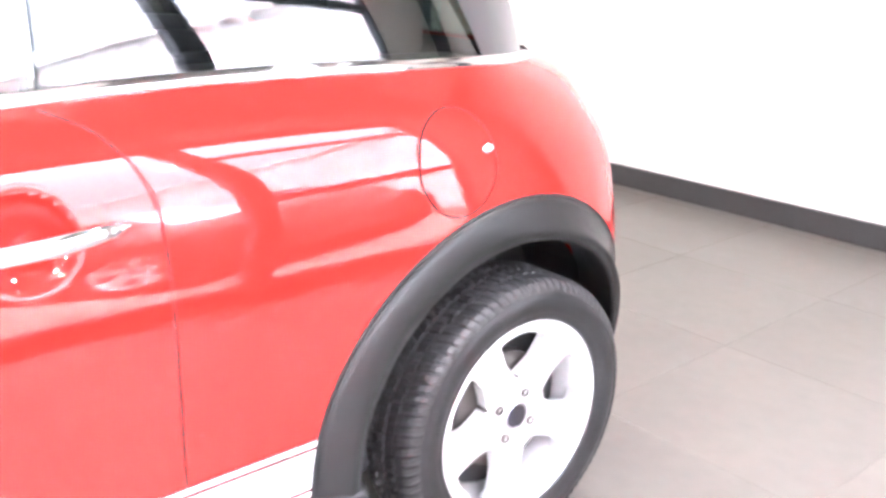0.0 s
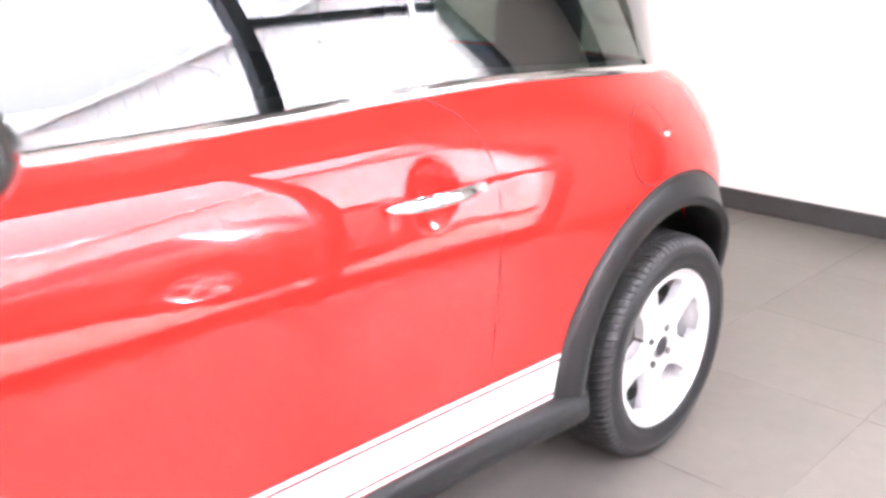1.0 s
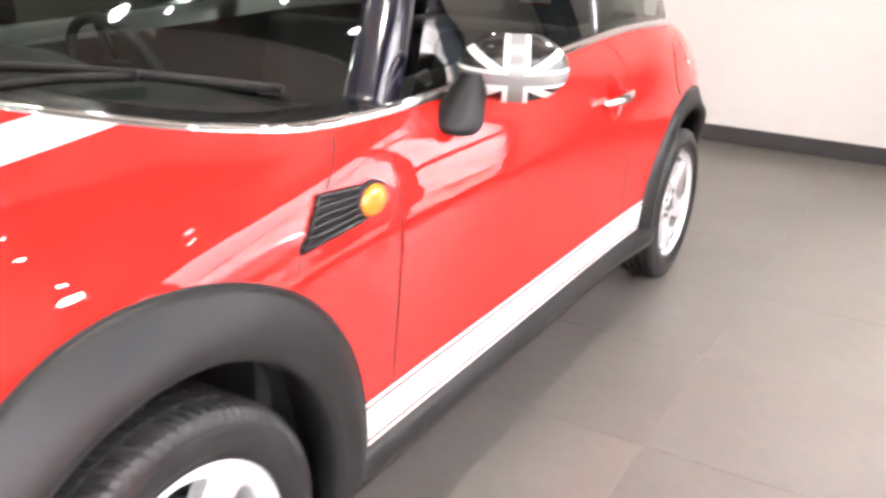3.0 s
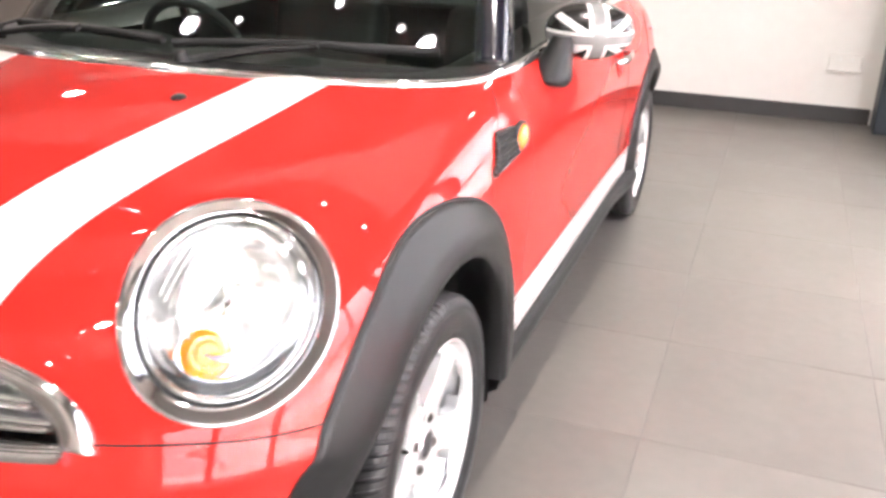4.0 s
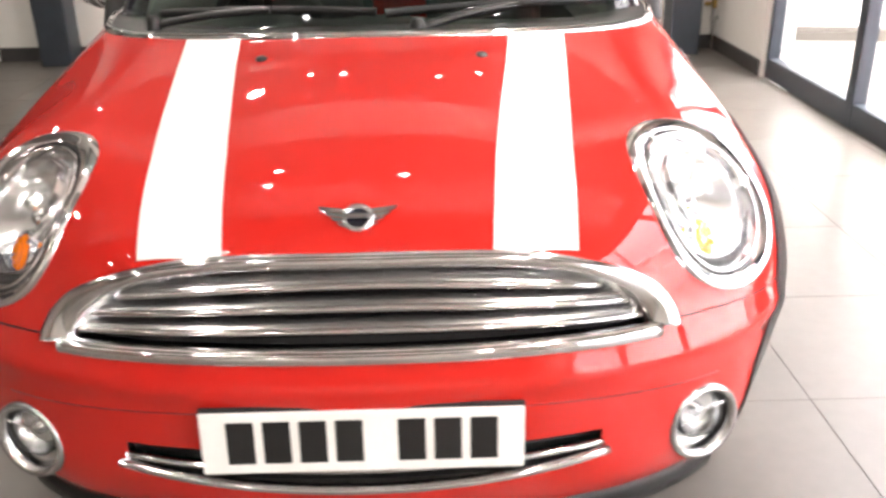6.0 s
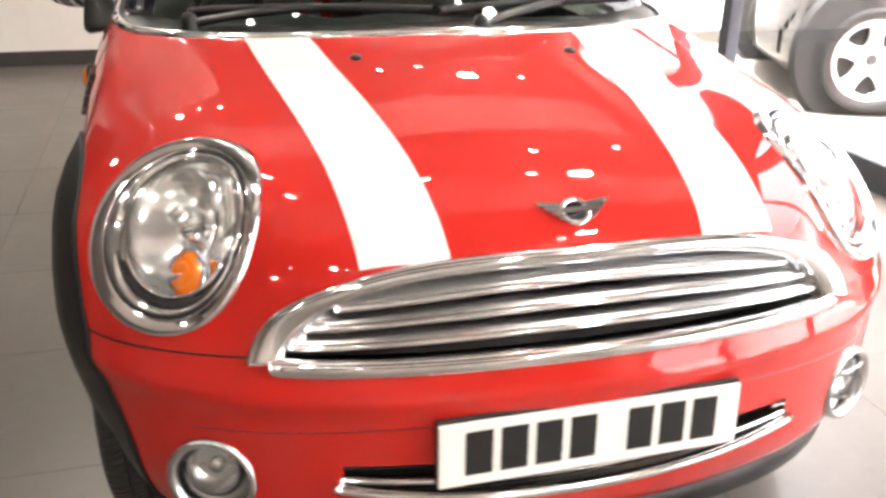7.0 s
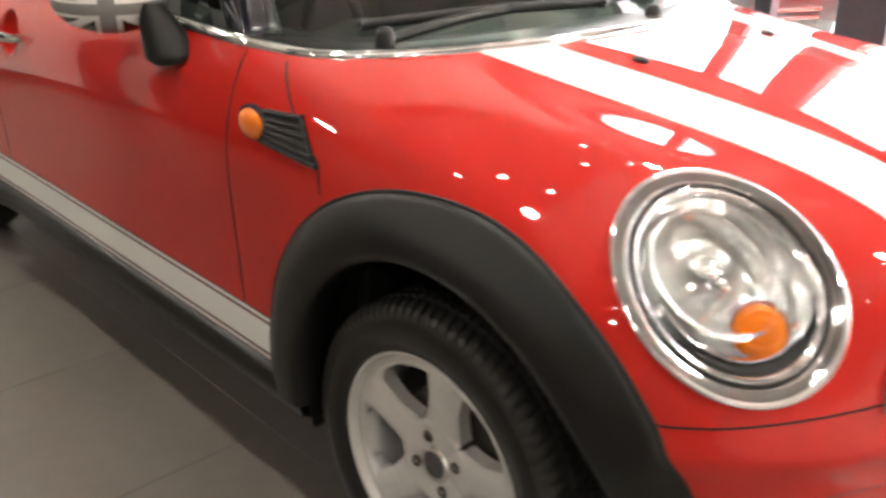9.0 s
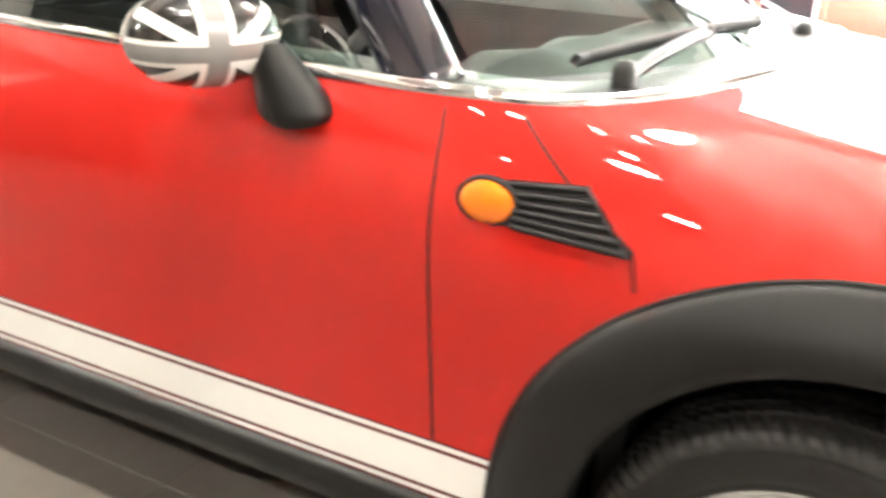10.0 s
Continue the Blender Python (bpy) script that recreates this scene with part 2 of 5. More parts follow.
def natural(t, P, q):
    """Natural cubic spline through P at t, read at q."""
    t, P, q = np.asarray(t, float), np.asarray(P, float), np.asarray(q, float)
    n = len(t)
    h = np.diff(t)
    A = np.eye(n)
    R = np.zeros((n,) + P.shape[1:])
    for i in range(1, n - 1):
        A[i, i - 1], A[i, i], A[i, i + 1] = h[i - 1], 2 * (h[i - 1] + h[i]), h[i]
        R[i] = 6 * ((P[i + 1] - P[i]) / h[i] - (P[i] - P[i - 1]) / h[i - 1])
    M = np.linalg.solve(A, R.reshape(n, -1)).reshape(R.shape)
    k = np.clip(np.searchsorted(t, q) - 1, 0, n - 2)
    sh = (-1,) + (1,) * (P.ndim - 1)
    a, b, hk = (t[k + 1] - q).reshape(sh), (q - t[k]).reshape(sh), h[k].reshape(sh)
    return (M[k] * a ** 3 + M[k + 1] * b ** 3) / (6 * hk) + (P[k] / hk - M[k] * hk / 6) * a + (P[k + 1] / hk - M[k + 1] * hk / 6) * b


def curve(knots, n=40):
    """A smooth curve through a few points, n points long."""
    K = np.asarray(knots, float)
    t = np.r_[0, np.cumsum(np.linalg.norm(np.diff(K, axis=0), axis=1))]
    return natural(t, K, np.linspace(0, t[-1], n))



# ---------------------------------------------------------------- the showroom
def setting(name, bm, mat, label, category, smooth=False):
    return tagged(part(name, bm, mat, None, label, smooth), label, category, kind="structure")


setting("floor", box(X_WEST, Y_FRONT, -0.20, X_GLASS + 0.02, Y_BACK, -0.0018), GROUT, "grey tiled showroom floor with thin grout joints", "floor")
setting("wall_north", box(X_WEST - 0.2, Y_BACK, -0.2, X_GLASS + 0.2, Y_BACK + 0.2, Z_CEIL), WALL, "plain white painted wall with dark skirting", "wall")
setting("wall_west", box(X_WEST - 0.2, Y_FRONT, -0.2, X_WEST, Y_BACK, Z_CEIL), TAUPE, "dark taupe painted showroom wall", "wall")
setting("wall_south", box(X_WEST - 0.2, Y_FRONT - 0.2, -0.2, X_GLASS + 0.2, Y_FRONT, Z_CEIL), CREAM, "cream painted showroom wall", "wall")
setting("ceiling", box(X_WEST - 0.2, Y_FRONT - 0.2, Z_CEIL, X_GLASS + 0.2, Y_BACK + 0.2, Z_CEIL + 0.2), CEILING, "grey showroom ceiling with downlights", "ceiling")
# white panels out of view, added for the car's paint to reflect
for k, (ya, yb) in enumerate(((-2.9, -2.1), (-0.5, 0.3), (1.6, 2.4), (3.9, 4.6))):
    setting("ceiling_raft_%d" % (k + 1), box(-3.9, ya, Z_CEIL - 0.10, 1.9, yb, Z_CEIL - 0.02, 0.01), WALL, "white plasterboard raft below the ceiling", "ceiling raft")
setting("wall_east", box(X_GLASS, 3.92, -0.2, X_GLASS + 0.2, Y_BACK, Z_CEIL), WALL, "short white wall beside the glazing", "wall")
setting("wall_east_south", box(X_GLASS, Y_FRONT, -0.2, X_GLASS + 0.2, -4.4, Z_CEIL), WALL, "white wall at the end of the glazing", "wall")
setting("header_east", box(X_GLASS, -4.4, 2.55, X_GLASS + 0.2, 3.92, Z_CEIL), WALL, "white wall strip above the glazing", "wall")
setting("skirting_north", box(-3.1, Y_BACK - 0.016, 0, 1.93, Y_BACK, 0.105, 0.003), SKIRT, "charcoal skirting board", "skirting")
setting("skirting_east", box(X_GLASS - 0.016, 3.94, 0, X_GLASS, Y_BACK - 0.02, 0.105, 0.003), SKIRT, "charcoal skirting board", "skirting")
setting("skirting_corner", box(2.17, Y_BACK - 0.016, 0, X_GLASS - 0.02, Y_BACK, 0.105, 0.003), SKIRT, "charcoal skirting board", "skirting")
setting("column", box(1.94, 4.68, 0, 2.16, 4.92, Z_CEIL, 0.008), FRAME, "slate-grey square steel column before the wall", "column")
setting("column_east", box(2.15, .47, 0, 2.33, .68, Z_CEIL, 0.008), FRAME, "slate-grey square steel column beside the glazing", "column")
setting("column_north", box(-2.70, 4.70, 0, -2.47, 4.93, Z_CEIL, 0.008), FRAME, "slate-grey square steel column before the wall", "column")
setting("dark_partition", box(-4.38, 4.70, 0, -3.12, 4.93, Z_CEIL, 0.004), BLACK_PANEL, "matt black partition against the white wall", "partition")
setting("column_west", box(-4.39, 1.3, 0, -4.15, 1.75, Z_CEIL, 0.008), BLACK_PANEL, "dark square column along the cream wall", "column")
setting("column_west_2", box(-4.39, -0.55, 0, -4.15, -.1, Z_CEIL, 0.008), BLACK_PANEL, "dark square column along the cream wall", "column")


def glazed_bay(name, y0, y1):
    """One bay of the shop front: jambs, rails and a pane."""
    bay = tagged(new(name), "slate-grey metal framed full-height shop window", "window", kind="structure")
    x0, x1 = X_GLASS + 0.02, X_GLASS + 0.10
    for a, b in ((y0, y0 + 0.042), (y1 - 0.042, y1)):
        part("jamb", box(x0, a, 0.0, x1, b, 2.55, 0.004), FRAME, bay)
    part("bottom_rail", box(x0 + 0.002, y0 + 0.042, 0.0, x1 - 0.002, y1 - 0.042, 0.13, 0.004), FRAME, bay)
    part("top_rail", box(x0 + 0.002, y0 + 0.042, 2.45, x1 - 0.002, y1 - 0.042, 2.55, 0.004), FRAME, bay)
    if name == "window_1":
        part("transom", box(x0 + 0.004, y0 + 0.042, 2.02, x1 - 0.004, y1 - 0.042, 2.08, 0.004), FRAME, bay)
        part("mid_rail", box(x0 + 0.004, y0 + 0.042, 0.96, x1 - 0.004, y1 - 0.042, 1.05, 0.004), FRAME, bay)
        part("pull_handle", sweep(curve([(x0, y1 - .12, .86), (x0 - .05, y1 - .12, .90), (x0 - .05, y1 - .12, 1.16), (x0, y1 - .12, 1.20)], 24), [(0, 1, 0)] * 24, ring_profile(.011, 8)), SATIN, bay, "bright steel pull handle", True)
    pane = part("pane", box(x0 + 0.036, y0 + 0.038, 0.12, x0 + 0.044, y1 - 0.038, 2.46), PANE_GLASS, bay)
    pane.visible_shadow = False
    return bay


for k, (a, b) in enumerate(((2.68, 3.90), (1.12, 2.68), (-0.20, 1.12), (-1.52, -0.20), (-2.84, -1.52), (-4.38, -2.84))):
    glazed_bay("window_%d" % (k + 1), a, b)

# downlights in the ceiling, each with its lamp
disc = lathe([(0.0, 0.0), (0.085, 0.0)], 28, "z")
rim_ring = lathe([(0.085, 0.0), (0.09, -0.006), (0.106, -0.006), (0.110, 0.0)], 28, "z")
lamp_first = None
for x in (-3.3, -1.25, 1.12):
    for y in (-4.2, -1.75, 0.45, 3.2):
        if lamp_first is None:
            lamp_first = part("downlight", rim_ring, CHROME, None, smooth=True)
            tagged(lamp_first, "round recessed ceiling downlight", "downlight", "ceiling downlights")
            part("lamp_glass", disc, LAMP, lamp_first).location = (0, 0, 0.002)
            lamp_first.location = (x, y, Z_CEIL - 0.003)
        else:
            copy_thing(lamp_first, pose(x, y, Z_CEIL - 0.003))
        spot = bpy.data.lights.new("downlight_glow", "AREA")
        spot.shape, spot.size, spot.energy, spot.color = "DISK", 0.14, {-3.3: 0.16, -1.25: 0.20, 1.12: 0.78}[x] * (3.2 if y > 3 and x < 0 else 2.2 if y < -4 else 1), (1.0, 0.87, 0.72)
        lit = new("downlight_lamp", spot)
        lit.matrix_world = look((x, y, Z_CEIL - 0.02), (x, y, 0))

# small spotlights between the downlights, in loose pairs
spot_disc = lathe([(0.0, 0.0), (0.034, 0.0)], 18, "z")
spot_ring = lathe([(0.034, 0.0), (0.036, -0.012), (0.046, -0.014), (0.050, 0.0)], 18, "z")
spot_first = None
for x, y in ((-.74, .45), (.78, .50), (-.76, 3.55), (-.46, 3.50), (.36, 3.30), (.77, 3.50), (-2.10, 3.40), (-1.22, 1.05), (.95, 1.10), (-.70, .85), (1.65, 1.25), (-2.30, -1.40), (-1.05, -1.95), (.98, -1.95), (.10, .60), (-3.1, 1.4), (1.6, 3.2), (-.2, -3.3), (-1.9, -3.4), (1.4, -3.3)):
    if spot_first is None:
        spot_first = part("spotlight", spot_ring, FRAME, None, smooth=True)
        tagged(spot_first, "small bright recessed ceiling spotlight", "spotlight", "ceiling spotlights")
        part("lamp_glass", spot_disc, LAMP, spot_first).location = (0, 0, 0.002)
        spot_first.location = (x, y, Z_CEIL - 0.003)
    else:
        copy_thing(spot_first, pose(x, y, Z_CEIL - 0.003))

# a short heating pipe with its valve in the corner
pipe = tagged(new("pipe_valve"), "small brass valve on a grey pipe beside the corner", "pipe valve")
part("pipe", sweep([(2.315, 4.90, .10), (2.315, 4.90, .30), (2.315, 4.90, .56), (2.315, 4.925, .60), (2.315, 4.95, .60)], [(1, 0, 0)] * 5, ring_profile(.011, 10)), SATIN, pipe, smooth=True)
vs, fs = lathe([(.0, -.035), (.016, -.033), (.022, -.02), (.018, .0), (.022, .02), (.016, .033), (.0, .035)], 16, "z")
part("valve_body", ([(2.315 + x, 4.90 + y, .34 + z) for x, y, z in vs], fs), BRASS, pipe, "brass valve body", True)
vs, fs = lathe([(.0, -.03), (.014, -.028), (.017, -.01), (.012, .02), (.0, .024)], 14, "x")
part("valve_cap", ([(2.27 + x, 4.90 + y, .34 + z) for x, y, z in vs], fs), BRASS, pipe, smooth=True)
part("pipe_clip", box(2.295, 4.885, .225, 2.349, 4.915, .25, .003), SATIN, pipe)

# a white twin socket low on the wall
socket = part("wall_socket", box(1.625, Y_BACK - .028, .335, 1.825, Y_BACK - .001, .445, .008), WALL)
tagged(socket, "white twin socket box on the white wall", "wall socket")
for x in (1.695, 1.765):
    part("rocker", box(x - .008, Y_BACK - .032, .405, x + .008, Y_BACK - .026, .425, .002), SOCKET_WHITE, socket)

# ---------------------------------------------------------------- outside
setting("ground", box(X_GLASS + 0.2, -120, -0.3, 160, 120, -0.02), CONCRETE, "pale concrete yard outside the glazing", "ground")
hall = tagged(new("warehouse"), "pale sheet-clad hall across the yard", "building")
pts = []
for k in range(241):
    y = -30 + k * 0.25
    for dy, dx in ((0.0, 0.0), (0.16, 0.0), (0.175, 0.035), (0.235, 0.035)):
        pts.append([(9.0 + dx, y + dy, z) for z in (0.18, 3.7)])
part("cladding", grid(pts), SHEET, hall)
part("plinth", box(8.97, -30, -0.02, 9.09, 30, 0.18), CONCRETE, hall)
part("roof", box(8.85, -30.2, 3.7, 22, 30.2, 3.95, 0.01), SHEET, hall)
part("wall", box(9.1, -30, -0.02, 9.3, 30, 3.7), SHEET, hall)

annex = tagged(new("annex"), "white sheet-clad building wing beside the yard", "building")
annex_turn = pose(2.62, 5.42, 0, 0, 0, -13)
pts = []
for k in range(30):
    x = k * 0.25
    for dx, dy in ((0.0, 0.0), (0.20, 0.0), (0.21, 0.02), (0.24, 0.02)):
        pts.append([tuple(annex_turn @ Vector((x + dx, dy, z))) for z in (0.10, 3.4)])
part("cladding", grid(pts), SHEET, annex)
bm = box(0, 0.03, -0.02, 7.5, 0.3, 3.4)
bm.transform(annex_turn)
part("wall", bm, SHEET, annex)
bm = box(0, -0.02, -0.02, 7.5, 0.028, 0.10, 0.004)
bm.transform(annex_turn)
part("plinth", bm, CONCRETE, annex)
bm = box(-0.02, -0.08, 3.4, 7.6, 0.4, 3.52, 0.01)
bm.transform(annex_turn)
part("parapet", bm, SHEET, annex)

# ---------------------------------------------------------------- the car's skin
# Half sections from the sill or bumper foot up to the glass line: x, y, z at nine heights
def section(x, y, z):
    return np.stack([np.broadcast_to(x, 9), np.broadcast_to(y, 9), np.broadcast_to(z, 9)], 1).astype(float)


HALF = [
    section(0.0, [-.62, -.69, -.713, -.70, -.66, -.613, -.49, -.19, .155], [.22, .30, .44, .572, .668, .757, .838, .913, .957]),
    section([.23, .24, .25, .25, .25, .24, .24, .24, .235], [-.605, -.675, -.698, -.686, -.652, -.610, -.47, -.155, .172], [.22, .30, .44, .572, .664, .750, .834, .907, .954]),
    section([.43, .45, .455, .46, .455, .44, .43, .42, .42], [-.56, -.63, -.65, -.64, -.61, -.57, -.42, -.10, .235], [.22, .30, .44, .578, .662, .740, .828, .893, .946]),
    section([.59, .62, .63, .632, .625, .613, .603, .585, .56], [-.48, -.54, -.56, -.55, -.50, -.42, -.275, -.03, .30], [.22, .30, .44, .585, .665, .754, .846, .893, .941]),
    section([.70, .735, .755, .766, .764, .752, .722, .69, .645], [-.37, -.41, -.425, -.415, -.375, -.31, -.17, .05, .37], [.22, .30, .44, .585, .665, .74, .818, .872, .938]),
    section([.78, .80, .81, .813, .812, .803, .778, .742, .703], [-.08, -.08, -.08, -.07, -.05, -.02, .06, .19, .46], [.20, .29, .43, .57, .665, .74, .812, .872, .939]),
    section([.79, .80, .803, .806, .808, .806, .792, .768, .732], [.28, .28, .28, .28, .28, .285, .31, .39, .58], [.20, .29, .43, .56, .66, .745, .815, .876, .945]),
    section([.785, .797, .801, .806, .812, .812, .80, .775, .737], .85, [.20, .29, .43, .56, .66, .75, .83, .897, .952]),
    section([.785, .797, .802, .808, .814, .814, .802, .775, .733], 1.38, [.20, .29, .43, .56, .66, .75, .835, .905, .965]),
    section([.785, .80, .806, .812, .816, .814, .80, .768, .724], 1.92, [.20, .29, .43, .56, .66, .755, .84, .914, .982]),
    section([.775, .80, .812, .819, .820, .813, .794, .759, .710], 2.42, [.20, .29, .43, .56, .66, .76, .845, .912, .967]),
    section([.675, .708, .735, .747, .742, .724, .688, .642, .578], [2.80, 2.80, 2.80, 2.80, 2.79, 2.78, 2.76, 2.74, 2.70], [.20, .29, .43, .56, .66, .76, .842, .907, .951]),
    section([.44, .47, .49, .50, .50, .49, .46, .42, .37], [2.98, 3.0, 3.01, 3.01, 3.0, 2.98, 2.95, 2.92, 2.87], [.20, .29, .43, .56, .66, .76, .84, .90, .945]),
    section(0.0, [3.04, 3.06, 3.07, 3.07, 3.06, 3.04, 3.01, 2.98, 2.93], [.20, .29, .43, .56, .66, .76, .84, .90, .945]),
]
FLIP = np.array([-1.0, 1.0, 1.0])
RING = np.array([s * FLIP for s in HALF[::-1]] + HALF[1:])
u_knots = np.r_[0, np.cumsum(np.linalg.norm(np.diff(RING, axis=0), axis=2).mean(1))]
v_knots = np.r_[0, np.cumsum(np.linalg.norm(np.diff(RING, axis=1), axis=2).mean(0))]
NU, NV = 761, 96
SKIN = natural(u_knots, RING, np.linspace(0, u_knots[-1], NU))
SKIN = natural(v_knots, SKIN.transpose(1, 0, 2), np.linspace(0, v_knots[-1], NV)).transpose(1, 0, 2)
# the bumper's rolled shoulder below the grille
roll = np.exp(-((SKIN[..., 2] - .550) / .024) ** 2) * np.clip((-.15 - SKIN[..., 1]) / .2, 0, 1)
out = SKIN - np.array([0.0, .15, 0.0])
out[..., 2] = 0
out /= np.linalg.norm(out, axis=2)[..., None] + 1e-9
SKIN = SKIN + out * (.009 * roll)[..., None]
du, dv = np.gradient(SKIN, axis=0), np.gradient(SKIN, axis=1)
SKIN_N = np.cross(du, dv)
SKIN_N /= np.linalg.norm(SKIN_N, axis=2)[:, :, None] + 1e-12
if SKIN_N[NU // 2, NV // 2, 1] > 0:
    SKIN_N = -SKIN_N
from mathutils.bvhtree import BVHTree

_v, _f = grid(SKIN)
TREE = BVHTree.FromPolygons([Vector(p) for p in _v], _f)


def onto(origin, way, lift=0.0):
    """The point where a line meets the car's skin, and the outward normal there."""
    hit, n, _, _ = TREE.ray_cast(Vector(origin), Vector(way))
    if hit is None:
        hit, n, _, _ = TREE.find_nearest(Vector(origin) + Vector(way))
    n = n if n.dot(Vector(way)) < 0 else -n
    return np.array(hit + n * lift), np.array(n)


def on_side(y, z, side=1, lift=0.0):
    return onto((side * 2.0, y, z), (-side, 0, 0), lift)


def on_top(x, y, lift=0.0):
    return onto((x, y, 3.0), (0, 0, -1), lift)


def on_front(x, z, lift=0.0):
    return onto((x, -3.0, z), (0, 1, 0), lift)


# lamp axes: centre, outward normal, across and up, for the car's left
LAMP_C = np.array([.617, -.406, .751])
LAMP_H = np.array([.094, .090, -.047])
LAMP_V = np.array([.028, .132, .116])
LAMP_N = np.cross(LAMP_H, LAMP_V)
LAMP_N /= np.linalg.norm(LAMP_N)
LAMP_V /= np.linalg.norm(LAMP_V)
LAMP_H = np.cross(LAMP_V, LAMP_N)
LAMP_A, LAMP_B = .140, .176
ARCHES = ((-.03, .345, .455, .352), (2.455, .31, .43, .352))


def grille_top(x):
    return .612 + .134 * max(0.0, 1 - min(1.0, abs(x) / .50) ** 4) ** .6


def grille_foot(x):
    return .600 + .0 * x


def bonnet_edge(z):
    return np.interp(z, [.55, .70, .788, .836, .937], [.235, .245, .265, .335, .465])


def door_rear(z):
    return np.interp(z, [.2, .78, .85, .896, .936, .963, .988], [1.822, 1.828, 1.824, 1.805, 1.77, 1.72, 1.65])


def door_front(z):
    return np.interp(z, [.2, .45, .85, .89, .935, .97], [.535, .54, .549, .551, .56, .588])


car = tagged(new("car"), "red three-door hatchback with white bonnet stripes and black wheel arches", "car")

C = (SKIN[:-1, :-1] + SKIN[1:, :-1] + SKIN[:-1, 1:] + SKIN[1:, 1:]) / 4
cx, cy, cz = C[..., 0], C[..., 1], C[..., 2]
ax = np.abs(cx)
hole = np.zeros(cx.shape, bool)
for ya, za, ro, ri in ARCHES:
    hole |= ((cy - ya) ** 2 + (cz - za) ** 2 < (ro - .009) ** 2) & (ax > .62)
rel = np.stack([ax, cy, cz], -1) - LAMP_C
hole |= ((rel @ LAMP_H) / (LAMP_A - .012)) ** 2 + ((rel @ LAMP_V) / (LAMP_B - .012)) ** 2 < 1
front = cy < -.40
top_line = np.vectorize(grille_top)(cx)
foot_line = np.vectorize(grille_foot)(cx)
hole |= front & (ax < .485) & (cz < top_line - .014) & (cz > foot_line + .000)
hole |= front & (ax < .40) & (cz < .442) & (cz > .366 + .036 * (cx / .41) ** 2)
hole |= front & ((ax - .592) ** 2 + (cz - .395) ** 2 < .058 ** 2)
hole |= (cz < .25) & (cy > .25) & (cy < 2.25)
hole |= ((cy - 1.664) ** 2 + (cz - .822) ** 2 < .060 ** 2) & (ax > .6)
kind = np.full(cx.shape, 5)
bump_line = np.interp(ax, [0, .498, .771, .9], [.625, .614, .594, .585])
ahead = cy < bonnet_edge(cz)
kind[ahead & (cz >= bump_line)] = 0
kind[(cy < -.02) & (cz < bump_line)] = 1
kind[~ahead & (cy < door_front(cz))] = 2
kind[(cy >= -.02) & (cy < .3) & (cz < .6)] = 2
kind[(cy >= door_front(cz)) & (cy < door_rear(cz))] = 3
kind[cy >= door_rear(cz)] = 4


def panel(name, mask, label=""):
    idx = np.argwhere(mask & ~hole)
    quads = np.stack([idx[:, 0] * NV + idx[:, 1], (idx[:, 0] + 1) * NV + idx[:, 1], (idx[:, 0] + 1) * NV + idx[:, 1] + 1, idx[:, 0] * NV + idx[:, 1] + 1], 1)
    used, inv = np.unique(quads, return_inverse=True)
    ob = part(name, (SKIN.reshape(-1, 3)[used].tolist(), inv.reshape(-1, 4).tolist()), RED, car, label, True)
    ob.data.normals_split_custom_set_from_vertices(SKIN_N.reshape(-1, 3)[used].tolist())
    return ob


panel("bonnet", kind == 0, "glossy red clamshell bonnet")
panel("front_bumper", kind == 1, "red painted front bumper")
for s in (1, -1):
    panel("front_wing", (kind == 2) & (cx * s > 0))
    panel("door", (kind == 3) & (cx * s > 0))
    panel("rear_quarter", (kind == 4) & (cx * s > 0))

# shut lines
GAP_PROFILE = [(-.0025, .0), (-.0021, .0007), (.0021, .0007), (.0025, .0), (.0025, -.003), (-.0025, -.003), (-.0025, .0)]


def seam(pairs, name="panel_gap", mat=GAP, profile=GAP_PROFILE):
    P, N = zip(*pairs)
    return part(name, sweep(P, N, profile), mat, car, smooth=False)


for s in (1, -1):
    seam([on_side(door_front(z), z, s) for z in np.linspace(.31, .945, 60)])
    seam([on_side(door_rear(z), z, s) for z in np.linspace(.31, .965, 60)])
    seam([on_side(bonnet_edge(z), z, s) for z in np.linspace(.74, .925, 40)])
    seam([on_front(s * x, np.interp(x, [.493, .764], [.614, .594])) for x in np.linspace(.492, .770, 32)], profile=[(a * .7, b) for a, b in GAP_PROFILE])
# the crease's shade across the bumper, drawn as a thin dark strip
seam([on_front(x, .510 - .032 * (abs(x) / .7) ** 2) for x in np.linspace(-.62, .62, 110)], "bumper_crease", PIN_FILM, [(-.0011, .0), (-.0008, .0004), (.0008, .0004), (.0011, .0), (0, -.002), (-.0011, .0)])

# ---------------------------------------------------------------- stripes
def sheet_on(rows, mat, name, label=""):
    """A film laid on the skin, with a turned-down edge."""
    P = np.array([[p + n * .0012 for p, n in r] for r in rows])
    Q = np.array([[p - n * .0006 for p, n in r] for r in rows])
    vs, fs = grid(P)
    top = list(vs)
    n, m = P.shape[:2]
    rim = [i * m for i in range(n)] + [(n - 1) * m + k for k in range(1, m)] + [i * m + m - 1 for i in range(n - 2, -1, -1)] + [k for k in range(m - 2, 0, -1)]
    low = Q.reshape(-1, 3)
    k0 = len(vs)
    vs += [top[i] for i in rim] + [low[i].tolist() for i in rim]
    k1, k2 = k0, k0 + len(rim)
    fs += [(k1 + i, k1 + (i + 1) % len(rim), k2 + (i + 1) % len(rim), k2 + i) for i in range(len(rim))]
    ob = part(name, (vs, fs), mat, car, label, True)
    return ob


